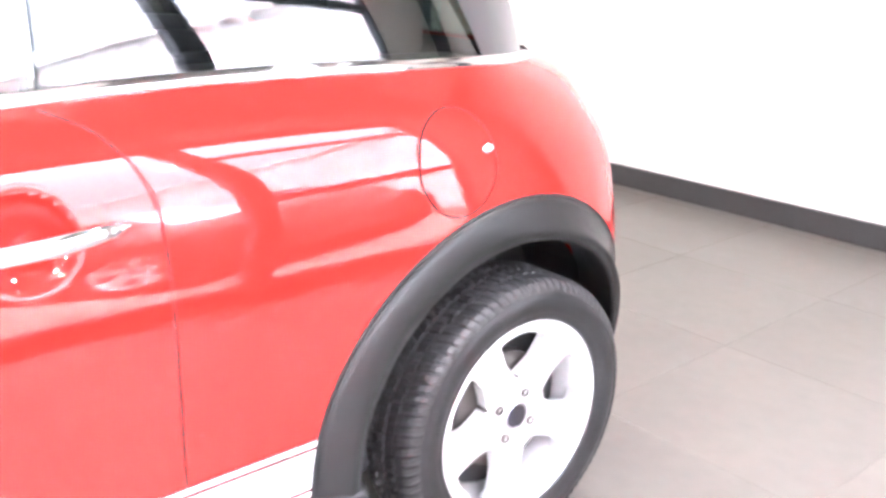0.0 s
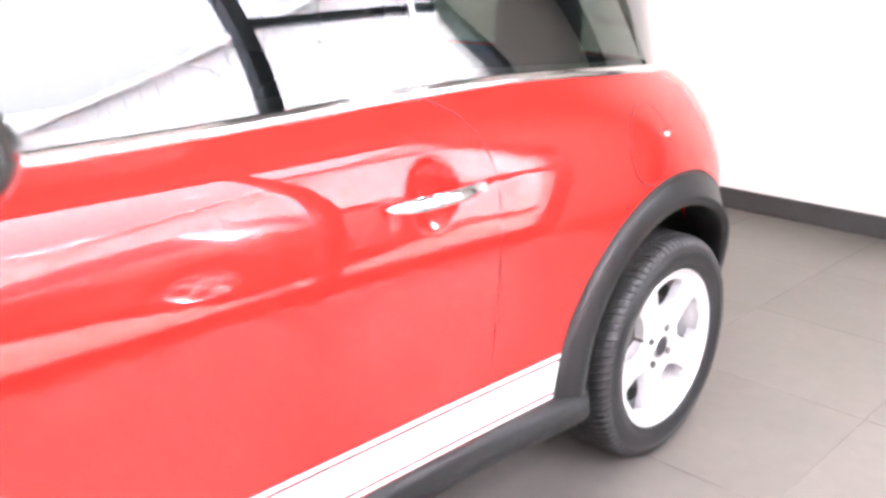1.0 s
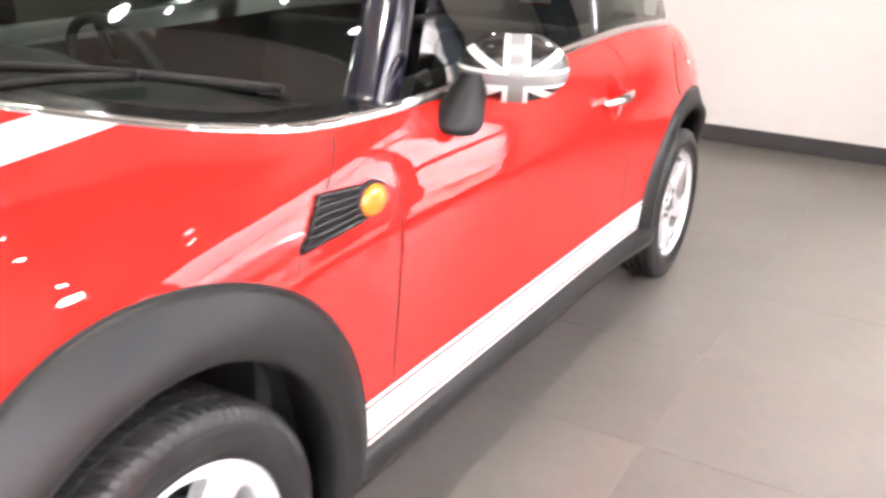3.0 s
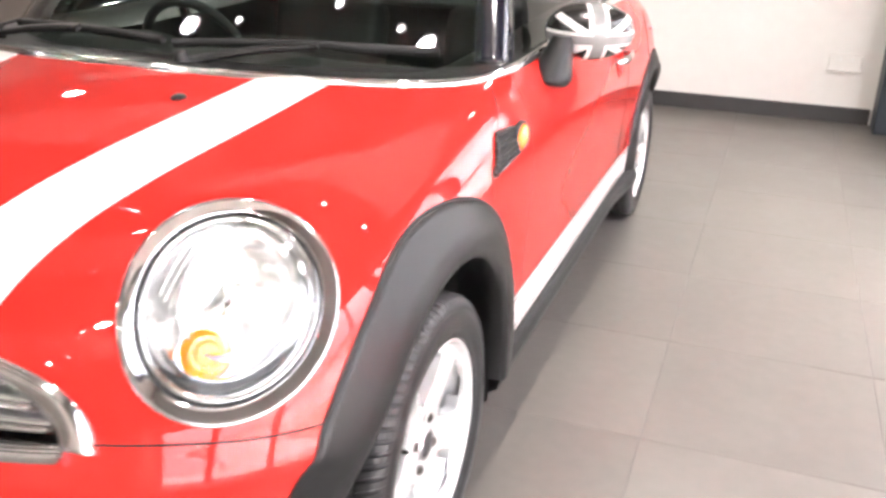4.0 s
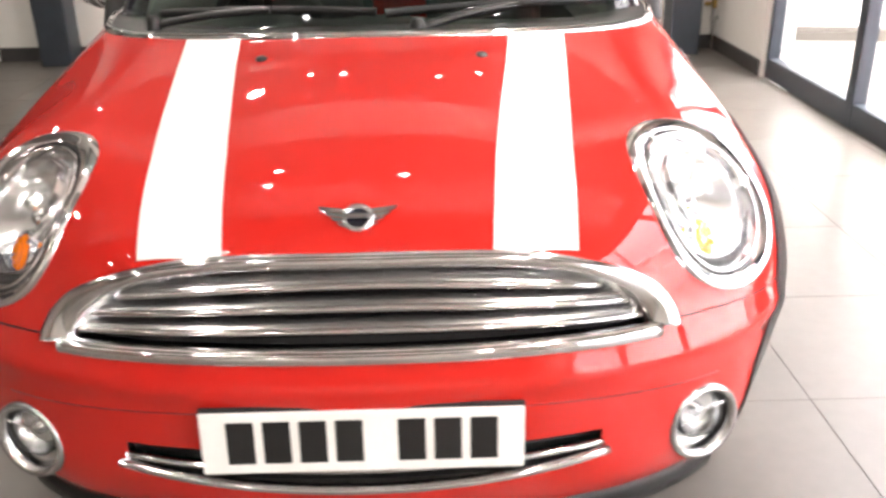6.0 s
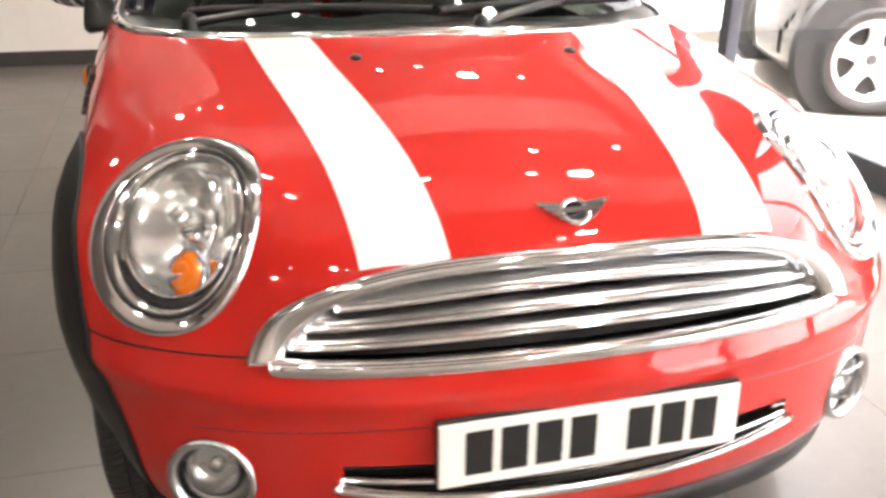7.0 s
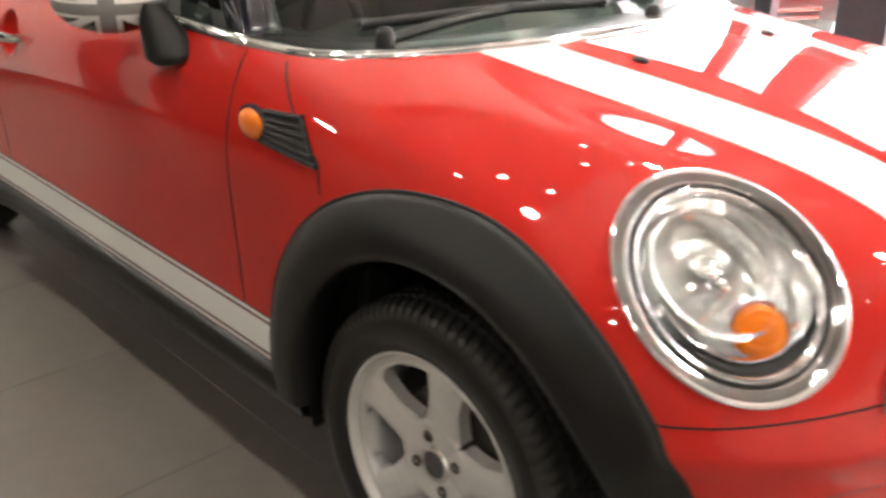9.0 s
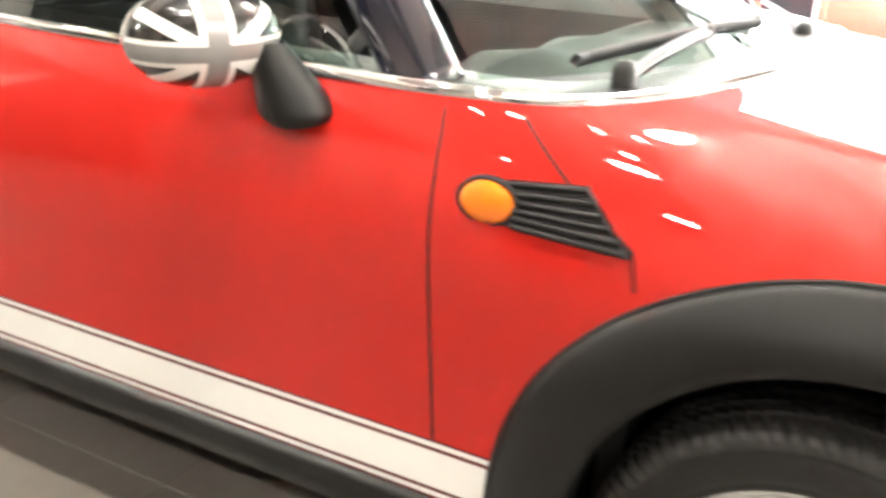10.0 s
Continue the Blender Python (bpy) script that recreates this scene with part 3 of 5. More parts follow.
for s in (1, -1):
    rows = []
    for w in np.linspace(0, 1, 80):
        y = -.628 + w * .875
        inner = np.interp(w, [0, .25, .5, .75, 1], [.216, .236, .262, .289, .312])
        outer = np.interp(w, [0, .25, .5, .75, 1], [.354, .374, .400, .426, .450])
        row = []
        for q in np.linspace(0, 1, 9):
            x = inner + (outer - inner) * q
            yy = y + (.010 + .014 * q) * (1 - w) + (-.052 + .058 * q) * w
            row.append(on_top(s * x, yy))
        rows.append(row)
    sheet_on(rows, WHITE_FILM, "bonnet_stripe", "broad white bonnet stripe")
    for z0, z1, nm in ((.4155, .424, "side_stripe"), (.343, .4085, "side_stripe"), (.3275, .336, "side_stripe")):
        rows = []
        for y in np.linspace(.43, 2.04, 70):
            dz = .0
            rows.append([on_side(y, z0 + (z1 - z0) * q + dz, s) for q in (0, .5, 1)])
        sheet_on(rows, WHITE_FILM, nm, "white sill stripe between thin pinstripes")
    for z0, z1 in ((.4242, .4272), (.4086, .4154), (.3362, .3428), (.3242, .3272)):
        sheet_on([[on_side(y, z0 + (z1 - z0) * q, s) for q in (0, .5, 1)] for y in np.linspace(.43, 2.04, 70)], PIN_FILM, "pinstripe")

# ---------------------------------------------------------------- wheel arches and sills
for s in (1, -1):
    for ya, za, ro, ri in ARCHES:
        rows = []
        a0, a1 = (-9, 190) if ya < 1 else (-10, 180)
        turns = np.radians(np.linspace(a0, a1, 90))
        skin_x, lip_x = [], []
        for a in turns:
            c, d = math.cos(a), math.sin(a)
            p, n = on_side(ya + ro * c, max(.21, za + ro * d), s)
            xb = abs(p[0]) if abs(p[1] - (ya + ro * c)) < .03 else .70
            inner = abs(on_side(ya + ri * c, max(.21, za + ri * d), s)[0][0])
            lip = min(.836, max(xb, inner) + .030)
            if ya < 1 and c < 0:
                tuck = min(1.0, max(0.0, (math.degrees(a) - 92) / 60))
                lip -= (lip - xb - .052) * tuck * tuck * (3 - 2 * tuck)
                tuck = min(1.0, max(0.0, (math.degrees(a) - 165) / 25))
                lip -= (lip - xb - .034) * tuck
            skin_x.append(xb)
            lip_x.append(lip)
        edge = []
        pad = lambda v: np.convolve(np.r_[[v[0]] * 6, v, [v[-1]] * 6], np.ones(13) / 13, "valid")
        for a, xb, lip in zip(turns, skin_x, pad(lip_x)):
            c, d = math.cos(a), math.sin(a)
            ro_ = ro + (.020 * max(0.0, c) ** 1.5 if ya < 1 else 0.0)
            edge.append(((s * (xb + .001), ya + (ro_ + .001) * c, max(.175, za + (ro_ + .001) * d)), (s, 0, 0)))
            prof = [(ro_ - .004, xb - .02), (ro_, xb + .003), (ro_ - .012, xb + .011), (ro_ - .05, (xb + lip) / 2 + .012), (ri + .02, lip), (ri + .004, lip - .003), (ri, lip - .012), (ri - .003, lip - .05), (ri + .03, lip - .13)]
            rows.append([(s * x, ya + r * c, max(.175, za + r * d)) for r, x in prof])
        part("arch_gap", sweep([q for q, _ in edge], [n for _, n in edge], ring_profile(.0035, 6)), DARK, car)
        part("wheel_arch_trim", grid(rows), BLACK_PLASTIC, car, "matt black plastic wheel arch", True)
        liner = []
        for a in np.radians(np.linspace(a0 - 10, a1 + 10, 40)):
            liner.append([(s * x, ya + (ri + .025) * math.cos(a), za + (ri + .025) * math.sin(a)) for x in ((.79 - .13 * max(0, -math.cos(a)) if ya < 1 else .74 - .12 * max(0, math.cos(a))), .68, .55, .50)])
        part("wheel_arch_liner", grid(liner), DARK, car)
        part("wheel_arch_back", box(min(s * .49, s * .50), ya - .40, .15, max(s * .49, s * .50), ya + .40, za + .40), DARK, car)
    rows = []
    for y in list(np.linspace(.33, 2.0, 36)) + [2.015, 2.03, 2.045, 2.06, 2.08, 2.10, 2.108, 2.112, 2.112]:
        x = abs(on_side(min(y, 2.04), .32, s)[0][0])
        q = min(1.0, max(0.0, (y - 1.75) / .33))
        x += .018 * q * q * (3 - 2 * q)
        if len(rows) > 42:
            x -= .004 if len(rows) == 43 else .08
        rows.append([(s * (x + dx), y, z) for dx, z in ((-.02, .325), (.005, .322), (.012, .317), (.016, .308), (.017, .298), (.019, .294), (.020, .282), (.013, .258), (-.02, .240), (-.10, .235))])
    part("sill", grid(rows), BLACK_PLASTIC, car, "matt black plastic side sill", True)
rows = []
for x in np.linspace(-.655, .655, 80):
    p, n = on_front(x, .262)
    rows.append([(p[0] * q, p[1] + dy, z) for q, dy, z in ((.99, .02, .284), (1.0, -.006, .276), (1.005, -.014, .262), (1.0, -.008, .225), (.99, .03, .20), (.97, .10, .19))])
part("bumper_lip", grid(rows), BLACK_PLASTIC, car, "black plastic lower bumper lip", True)
part("underbody", box(-.60, -.42, .17, .60, 2.70, .22), DARK, car)

# ---------------------------------------------------------------- chrome belt line
top = SKIN[:, -1]
inside = (top[:, 1] < 2.69)
path = top[inside]
ups = np.stack([path[:, 0] * .55, np.minimum(0, path[:, 1] - .5) * 1.2, np.full(len(path), .55)], 1)
part("chrome_belt", sweep(path, ups, tube_profile(.024, .009, 8)), CHROME, car, "bright chrome belt strip below the glass", True)
rows = []
for p in path[(path[:, 1] < 2.5)]:
    base = np.array([0.0, max(.66, p[1]), 0.0])
    inw = base - p
    inw[2] = 0
    inw /= np.linalg.norm(inw)
    rows.append([p + np.array([0, 0, -.004]), p + inw * .02 + np.array([0, 0, .004]), p + inw * .05 + np.array([0, 0, .006]), p + inw * .13 + np.array([0, 0, .004]), p + inw * .20 + np.array([0, 0, -.03])])
part("cowl", grid(rows), BLACK_PLASTIC, car, "black plastic cowl and window sealing", True)

# ---------------------------------------------------------------- glass and roof
def rail(y):
    """Roof rail: half width and height at y."""
    return np.interp(y, [.70, 1.2, 1.8, 2.4, 2.8], [.545, .585, .59, .575, .54]), np.interp(y, [.70, .95, 1.4, 1.9, 2.4, 2.8], [1.30, 1.335, 1.352, 1.35, 1.33, 1.29])


side_top = SKIN[NU // 2:, -1]
order = np.argsort(side_top[:, 1])
belt_y, belt_x, belt_z = side_top[order, 1], side_top[order, 0], side_top[order, 2]


def side_pane(s, y0, y1, y2, y3, bow=.012, inset=.014):
    rows = []
    for q in np.linspace(0, 1, 22):
        yb, yt = y0 + (y1 - y0) * q, y2 + (y3 - y2) * q
        xb, zb = np.interp(yb, belt_y, belt_x) - inset, np.interp(yb, belt_y, belt_z) - .004
        xt, zt = rail(yt)
        rows.append([(s * (xb + (xt - xb) * w + bow * 4 * w * (1 - w)), yb + (yt - yb) * w, zb + (zt - zb) * w) for w in np.linspace(0, 1, 12)])
    return rows


for s in (1, -1):
    g = part("door_window", grid(side_pane(s, .70, 1.715, 1.03, 1.75)), SIDE_GLASS, car, "clear door window with chrome rear edge", True)
    g.visible_shadow = False
    g = part("quarter_window", grid(side_pane(s, 1.727, 2.52, 1.759, 2.34)), SIDE_GLASS, car, "dark rear quarter window", True)
    g.visible_shadow = False
    part("b_pillar", grid([[(x - s * .010, y, z) for x, y, z in r] for r in side_pane(s, 1.705, 1.785, 1.74, 1.82)]), BLACK_GLOSS, car, smooth=True)
    part("c_pillar", grid([[(x + s * .004, y, z) for x, y, z in r] for r in side_pane(s, 2.49, 2.68, 2.30, 2.50, .02)]), BLACK_GLOSS, car, smooth=True)
    edge = np.array(side_pane(s, 1.718, 1.718, 1.752, 1.752)[0])
    part("window_chrome_edge", sweep(edge, np.tile([s, 0, .2], (len(edge), 1)), tube_profile(.006, .005, 6)), CHROME, car, smooth=True)
    # windscreen pillar
    path = curve([(s * .705, .605, .935), (s * .670, .705, 1.06), (s * .615, .83, 1.20), (s * .55, .97, 1.325)], 24)
    prof = [(a * s, b) for a, b in ((-.056, -.034), (-.050, -.010), (-.034, .006), (-.016, .015), (-.004, .017), (.004, .0145), (.025, .003), (.046, -.0095), (.053, -.017), (.056, -.036), (.0, -.042), (-.056, -.034))]
    part("windscreen_pillar", sweep(path, np.tile([s * .8, -.45, .35], (24, 1)), prof), BLACK_GLOSS, car, "gloss black windscreen pillar", True)
rows = []
for q in np.linspace(-1, 1, 41):
    a = abs(q)
    foot = (q * .675, .275 + .27 * a ** 2.2, .952)
    head = (q * .545, .85 + .10 * a ** 2, 1.338 - .02 * a ** 2)
    rows.append([tuple(foot[i] + (head[i] - foot[i]) * w + (0, -.018, .012)[i] * 4 * w * (1 - w) for i in range(3)) for w in np.linspace(0, 1, 16)])
g = part("windscreen", grid(rows), SCREEN_GLASS, car, "green-tinted curved windscreen", True)
g.visible_shadow = False
rows = []
for y in np.linspace(.90, 2.66, 40):
    w, h = rail(y)
    rows.append([(q * (w + .02), y - .06 * (1 - q * q) * (1 if y < 1.2 else 0) * max(0, (1.2 - y) / .34), h + .055 * (1 - q * q) - .012 * abs(q) ** 6) for q in np.linspace(-1, 1, 33)])
part("roof", grid(rows), WHITE_PAINT, car, "white painted roof panel", True)
rows = []
for q in np.linspace(-1, 1, 21):
    a = abs(q)
    foot = (q * .54, 2.89 - .20 * a ** 2, .945)
    head = (q * .54, 2.62 - .12 * a ** 2, 1.345 - .03 * a ** 2)
    rows.append([tuple(foot[i] + (head[i] - foot[i]) * w for i in range(3)) for w in np.linspace(0, 1, 8)])
g = part("rear_window", grid(rows), SIDE_GLASS, car, "tinted tailgate window", True)
g.visible_shadow = False

sign_data = bpy.data.curves.new("lettering", "FONT")
sign_data.body, sign_data.size, sign_data.extrude = ".co.uk", 0.075, 0.0006
sign_data.align_x = "CENTER"
sign = new("lettering", sign_data)
bpy.context.view_layer.update()
sign_mesh = bpy.data.meshes.new_from_object(sign.evaluated_get(bpy.context.evaluated_depsgraph_get()))
bpy.data.objects.remove(sign)
sign_mesh.materials.clear()
sign_mesh.materials.append(DARK)
lettering = new("lettering", sign_mesh)
lettering.parent = car
lettering.matrix_basis = Matrix.Translation((.42, 2.755, 1.035)) @ Euler((radians(50), 0, radians(180 - 20))).to_matrix().to_4x4()

# ---------------------------------------------------------------- cabin
part("cabin_floor", box(-.68, .30, .24, .68, 2.85, .28), TRIM_CLOTH, car)
for s in (1, -1):
    part("door_card", box(min(s * .66, s * .68), .50, .26, max(s * .66, s * .68), 2.30, .945, .006), DASH, car)
near_handle = (np.abs(SKIN[..., 1] - 1.664) < .13) & (SKIN[..., 2] < .93)
lining = SKIN - SKIN_N * np.where(near_handle, .050, .012)[..., None]
keep = [(i, k) for i in range(0, NU - 4, 4) for k in range(NV // 2 - NV // 2 % 4, NV - 1, 4) if lining[i, k, 1] > .75]
vs = [tuple(p) for p in lining.reshape(-1, 3)]
fs = [(i * NV + k, (i + 4) * NV + k, (i + 4) * NV + min(NV - 1, k + 4), i * NV + min(NV - 1, k + 4)) for i, k in keep]
used, inv = np.unique(np.array(fs), return_inverse=True)
part("cabin_lining", ([vs[i] for i in used], inv.reshape(-1, 4).tolist()), DASH, car, smooth=True)
part("bulkhead", box(-.68, .28, .26, .68, .32, .90), DASH, car)
part("parcel_shelf", box(-.46, 2.35, .86, .46, 2.74, .88, .008), TRIM_CLOTH, car)
rows = []
for q in np.linspace(-1, 1, 41):
    x = q * .64
    hood = .035 * math.exp(-((x + .36) / .14) ** 2) + .02 * math.exp(-(x / .13) ** 2)
    rows.append([(x, y, z) for y, z in ((.30, .885), (.36, .902), (.46, .912 + hood * .4), (.60, .918 + hood), (.70, .905 + hood), (.735, .86), (.74, .72), (.70, .55), (.60, .45))])
part("dashboard", grid(rows), DASH, car, "black dashboard with raised instrument hood", True)
wheel_c = Matrix.Translation((-.36, .93, .84)) @ Euler((radians(-68), 0, 0)).to_matrix().to_4x4()
vs, fs = lathe([(.175 + .015 * math.cos(a), .015 * math.sin(a)) for a in np.linspace(0, 2 * math.pi, 13)], 40, "z")
hub = box(-.055, -.05, -.02, .055, .05, .02, .012)
sw = part("steering_wheel", ([tuple(wheel_c @ Vector(p)) for p in vs], fs), DASH, car, "black three-spoke steering wheel", True)
for a in (90, 210, 330):
    bm = box(.03, -.014, -.008, .17, .014, .008, .004)
    bm.transform(wheel_c @ Matrix.Rotation(radians(a + 180), 4, "Z"))
    part("spoke", bm, SATIN, sw)
hub.transform(wheel_c)
part("boss", hub, DASH, sw)
for s in (1, -1):
    for y, h in ((1.25, 1.12), (2.07, 1.03)):
        seat = part("seat", box(s * .36 - .24, y - .25, .30, s * .36 + .24, y + .25, .56, .06, 3), TRIM_CLOTH, car, "charcoal cloth bucket seat", True)
        bm = box(s * .36 - .23, -.07, .50, s * .36 + .23, .07, h - .12, .05, 3)
        bm.transform(Matrix.Translation((0, y + .27, 0)) @ Matrix.Shear("XZ", 4, (0, 0)) @ Matrix.Rotation(radians(-12), 4, "X") @ Matrix.Translation((0, 0.12, -.02)))
        part("backrest", bm, TRIM_CLOTH, seat, smooth=True)
        part("headrest", box(s * .36 - .12, y + .36, h - .10, s * .36 + .12, y + .46, h + .09, .04, 3), TRIM_CLOTH, seat, smooth=True)
part("rear_view_mirror", box(-.13, .70, 1.20, .13, .73, 1.27, .012), DASH, car)


# ---------------------------------------------------------------- headlamps
def lamp_terms(u, v):
    return np.array([1, u, v, u * u, u * v, v * v, u ** 3, u * u * v, u * v * v, v ** 3])


# height of the skin over the lamp's plane, as a smooth cubic
A_, b_ = [], []
for k in range(48):
    for rr in (.1, .4, .7, .9, 1.05):
        u, v = rr * math.cos(k * math.pi / 24), rr * math.sin(k * math.pi / 24)
        q = LAMP_C + LAMP_H * (LAMP_A * u) + LAMP_V * (LAMP_B * v)
        A_.append(lamp_terms(u, v))
        b_.append(float((onto(q + LAMP_N * .3, -LAMP_N)[0] - q) @ LAMP_N))
LAMP_FIT = np.linalg.lstsq(np.array(A_), np.array(b_), rcond=None)[0]


def lamp_point(s, a, r, lift, flat=0.0):
    """A point of the lamp at an angle and a share of its radius, lifted off the skin."""
    q = LAMP_C + LAMP_H * (LAMP_A * r * math.cos(a)) + LAMP_V * (LAMP_B * r * math.sin(a))
    n = LAMP_N * np.array([s, 1, 1])
    q = q * np.array([s, 1, 1])
    u, v = r * math.cos(a), r * math.sin(a)
    return q + n * (float(LAMP_FIT @ lamp_terms(u, v)) + lift), n


def lamp_ring(s, stations, n=72):
    """A turned ring: stations of (share of the radius, lift)."""
    return grid([[lamp_point(s, 2 * math.pi * k / n, r, h)[0] for r, h in stations] for k in range(n)], True)


def lamp_at(s, u, v, lift):
    return lamp_point(s, math.atan2(v, u), math.hypot(u, v), lift)[0]


def lamp_disc(s, u0, v0, stations, n=44, squash=.94):
    """A dish inside the lamp about (u0, v0): stations of (share of the radius, lift)."""
    rows = []
    for k in range(n):
        a = 2 * math.pi * k / n
        rows.append([lamp_at(s, u0 + r * squash * math.cos(a), v0 + r * math.sin(a), h) for r, h in stations])
    return grid(rows, True)


def headlamp(s):
    lamp = part("headlamp", lamp_ring(s, [(1.025, -.004), (1.022, .003), (1.012, .007), (1.000, .0085), (.985, .0085), (.940, .0058), (.895, .0030), (.868, .0012), (.858, -.002), (.850, -.010)]), CHROME, car, "oval headlamp with broad chrome surround", True)
    part("seal", lamp_ring(s, [(.856, -.003), (.846, -.001), (.832, -.001), (.822, -.008)]), DARK, lamp, smooth=True)
    part("inner_ring", lamp_ring(s, [(.828, -.006), (.820, .001), (.800, .002), (.765, -.008), (.735, -.020)]), CHROME, lamp, smooth=True)
    part("inner_shade", grid([[lamp_point(s, math.radians(a), r, h)[0] for r, h in ((.755, -.013), (.755 - .02 * w, -.010), (.755 - .065 * w, -.013), (.755 - .10 * w, -.028))] for a, w in ((-61 + 67 * t, max(.04, 1 - t * t)) for t in np.linspace(-1, 1, 40))]), DARK, lamp, smooth=True)
    part("inner_lip", grid([[lamp_point(s, math.radians(a), r, h)[0] for r, h in ((.672, -.024), (.655, -.011), (.640, -.012), (.615, -.034))] for a in np.linspace(-140, 22, 48)]), CHROME, lamp, smooth=True)
    # reflector shell with upright flutes
    shell = []
    for k in range(64):
        a = 2 * math.pi * k / 64
        shell.append([lamp_point(s, a, r, -.022 - .050 * (1 - (r / .745) ** 2) + (.0014 if k % 2 else 0.0))[0] for r in (.745, .70, .62, .52, .40, .28, .16, .02)])
    part("reflector", grid(shell, True), MIRROR, lamp, "silvered fluted reflector", True)
    # main beam bowl, towards the upper outer half
    part("beam_unit", lamp_disc(s, .04, .12, [(.585, -.052), (.575, -.018), (.555, -.012), (.535, -.014), (.50, -.026), (.40, -.045), (.27, -.058), (.15, -.064)]), MIRROR, lamp, "smooth bright beam reflector", True)
    part("beam_rim", lamp_disc(s, .04, .12, [(.590, -.018), (.578, -.009), (.560, -.008), (.545, -.015)]), CHROME, lamp, smooth=True)
    part("bulb_shield", lamp_disc(s, .05, .20, [(.125, -.066), (.120, -.034), (.105, -.026), (.070, -.023), (.0, -.022)], 26), FACET, lamp, "small bright bulb shield", True)
    part("bulb_neck", lamp_disc(s, .04, .02, [(.10, -.068), (.09, -.044), (.06, -.038), (.0, -.037)], 20), CHROME, lamp, smooth=True)
    for k in range(5):
        u = -.62 + .07 * k
        rib = [lamp_at(s, u + .10 * (q * q), .62 * q + .06, -.020 - .004 * k) for q in np.linspace(-.42 - .04 * k, .50 + .03 * k, 14)]
        part("flute", sweep(rib, [LAMP_N * np.array([s, 1, 1])] * 14, tube_profile(.006, .003, 5)), FACET, lamp, smooth=True)
    # amber indicator, low in the lamp
    c = (LAMP_C + LAMP_H * .008 - LAMP_V * .076) * np.array([s, 1, 1])
    n = LAMP_N * np.array([s, 1, 1])
    base, _ = onto(c + n * .3, -n)
    rot = Vector(n).to_track_quat("Z", "Y").to_matrix().to_4x4()
    rot.translation = Vector(base)
    vs, fs = lathe([(.038, -.055), (.037, -.030), (.035, -.022), (.031, -.018), (.027, -.014), (.020, -.013), (.016, -.010), (.0, -.009)], 20, "z")
    part("indicator", ([tuple(rot @ Vector(p)) for p in vs], fs), AMBER, lamp, "amber ribbed indicator", False)
    vs, fs = lathe([(.044, -.034), (.043, -.022), (.040, -.019), (.037, -.024)], 32, "z")
    part("indicator_ring", ([tuple(rot @ Vector(p)) for p in vs], fs), CHROME, lamp, smooth=True)
    lens = part("lens", lamp_ring(s, [(.83, .003), (.75, .008), (.55, .013), (.3, .016), (.02, .017)]), LENS_GLASS, lamp, "clear domed lens", True)
    lens.visible_shadow = False
    return lamp


for s in (1, -1):
    headlamp(s)

# ---------------------------------------------------------------- radiator grille
def on_nose(x, z, lift=0.0):
    p, n = on_front(x, z)
    return p + np.array([0, -lift, 0]), n


backing = []
for x in np.linspace(-.47, .47, 40):
    backing.append([on_nose(x, z, -.07)[0] for z in np.linspace(grille_foot(x) - .01, grille_top(x) + .0, 6)])
grille = part("radiator_grille", grid(backing), DARK, car, "dark radiator grille with chrome frame and four bars", True)
xs = [.5 * math.sin(a) for a in np.linspace(-math.pi / 2, math.pi / 2, 90)]
P = [on_nose(x, grille_top(x) - .006, .004)[0] for x in xs]
N = [(0, -1, .35)] * len(xs)
wide = [(-.015, -.045), (-.015, -.012), (-.012, .0), (-.005, .006), (.005, .006), (.012, .002), (.015, -.008), (.012, -.02), (-.015, -.045)]
vs, fs = sweep(P, N, [(-a, b) for a, b in wide])
# the frame broadens into a wedge at either end
for i, x in enumerate(xs):
    grow = 1.1 * min(1.0, max(0.0, (abs(x) - .34) / .12)) ** 2
    for j in range(len(wide)):
        q = np.array(vs[i * len(wide) + j])
        vs[i * len(wide) + j] = tuple(q + (q - P[i]) * np.array([grow, 0, grow * .6]))
part("frame_top", (vs, fs), CHROME, grille, "chrome upper grille frame", True)
P = [on_nose(x, grille_foot(x) + .002, .004)[0] for x in np.linspace(-.497, .497, 80)]
low = [(-.020, -.04), (-.020, -.010), (-.014, .004), (.0, .010), (.010, .006), (.014, -.004), (.012, -.02), (-.020, -.04)]
part("frame_foot", sweep(P, [(0, -1, .2)] * 80, [(-a, b) for a, b in low]), CHROME, grille, "chrome lower grille frame", True)
for z, half, sag in ((.706, .395, -.024), (.673, .440, -.016), (.640, .464, -.009)):
    xs = np.linspace(-half, half, 60)
    P = [on_nose(x, z + sag * (x / .45) ** 2, -.016)[0] for x in xs]
    blade = [(-.019, -.050), (-.014, -.036), (-.007, -.014), (.001, -.006), (.0060, -.004), (.0085, -.003), (.0120, -.004), (.0130, -.010), (.0115, -.030), (-.015, -.056), (-.019, -.050)]
    bar = part("bar", sweep(P, [(0, -1, .25)] * 60, blade), BLADE, grille, "grey satin grille blade with a bright edge", True)
    part("bar_edge", sweep(P, [(0, -1, .25)] * 60, [(.0095 + .0060 * math.cos(q), -.001 + .0052 * math.sin(q)) for q in np.linspace(0, 2 * math.pi, 11)]), CHROME, bar, "chrome front edge", True)

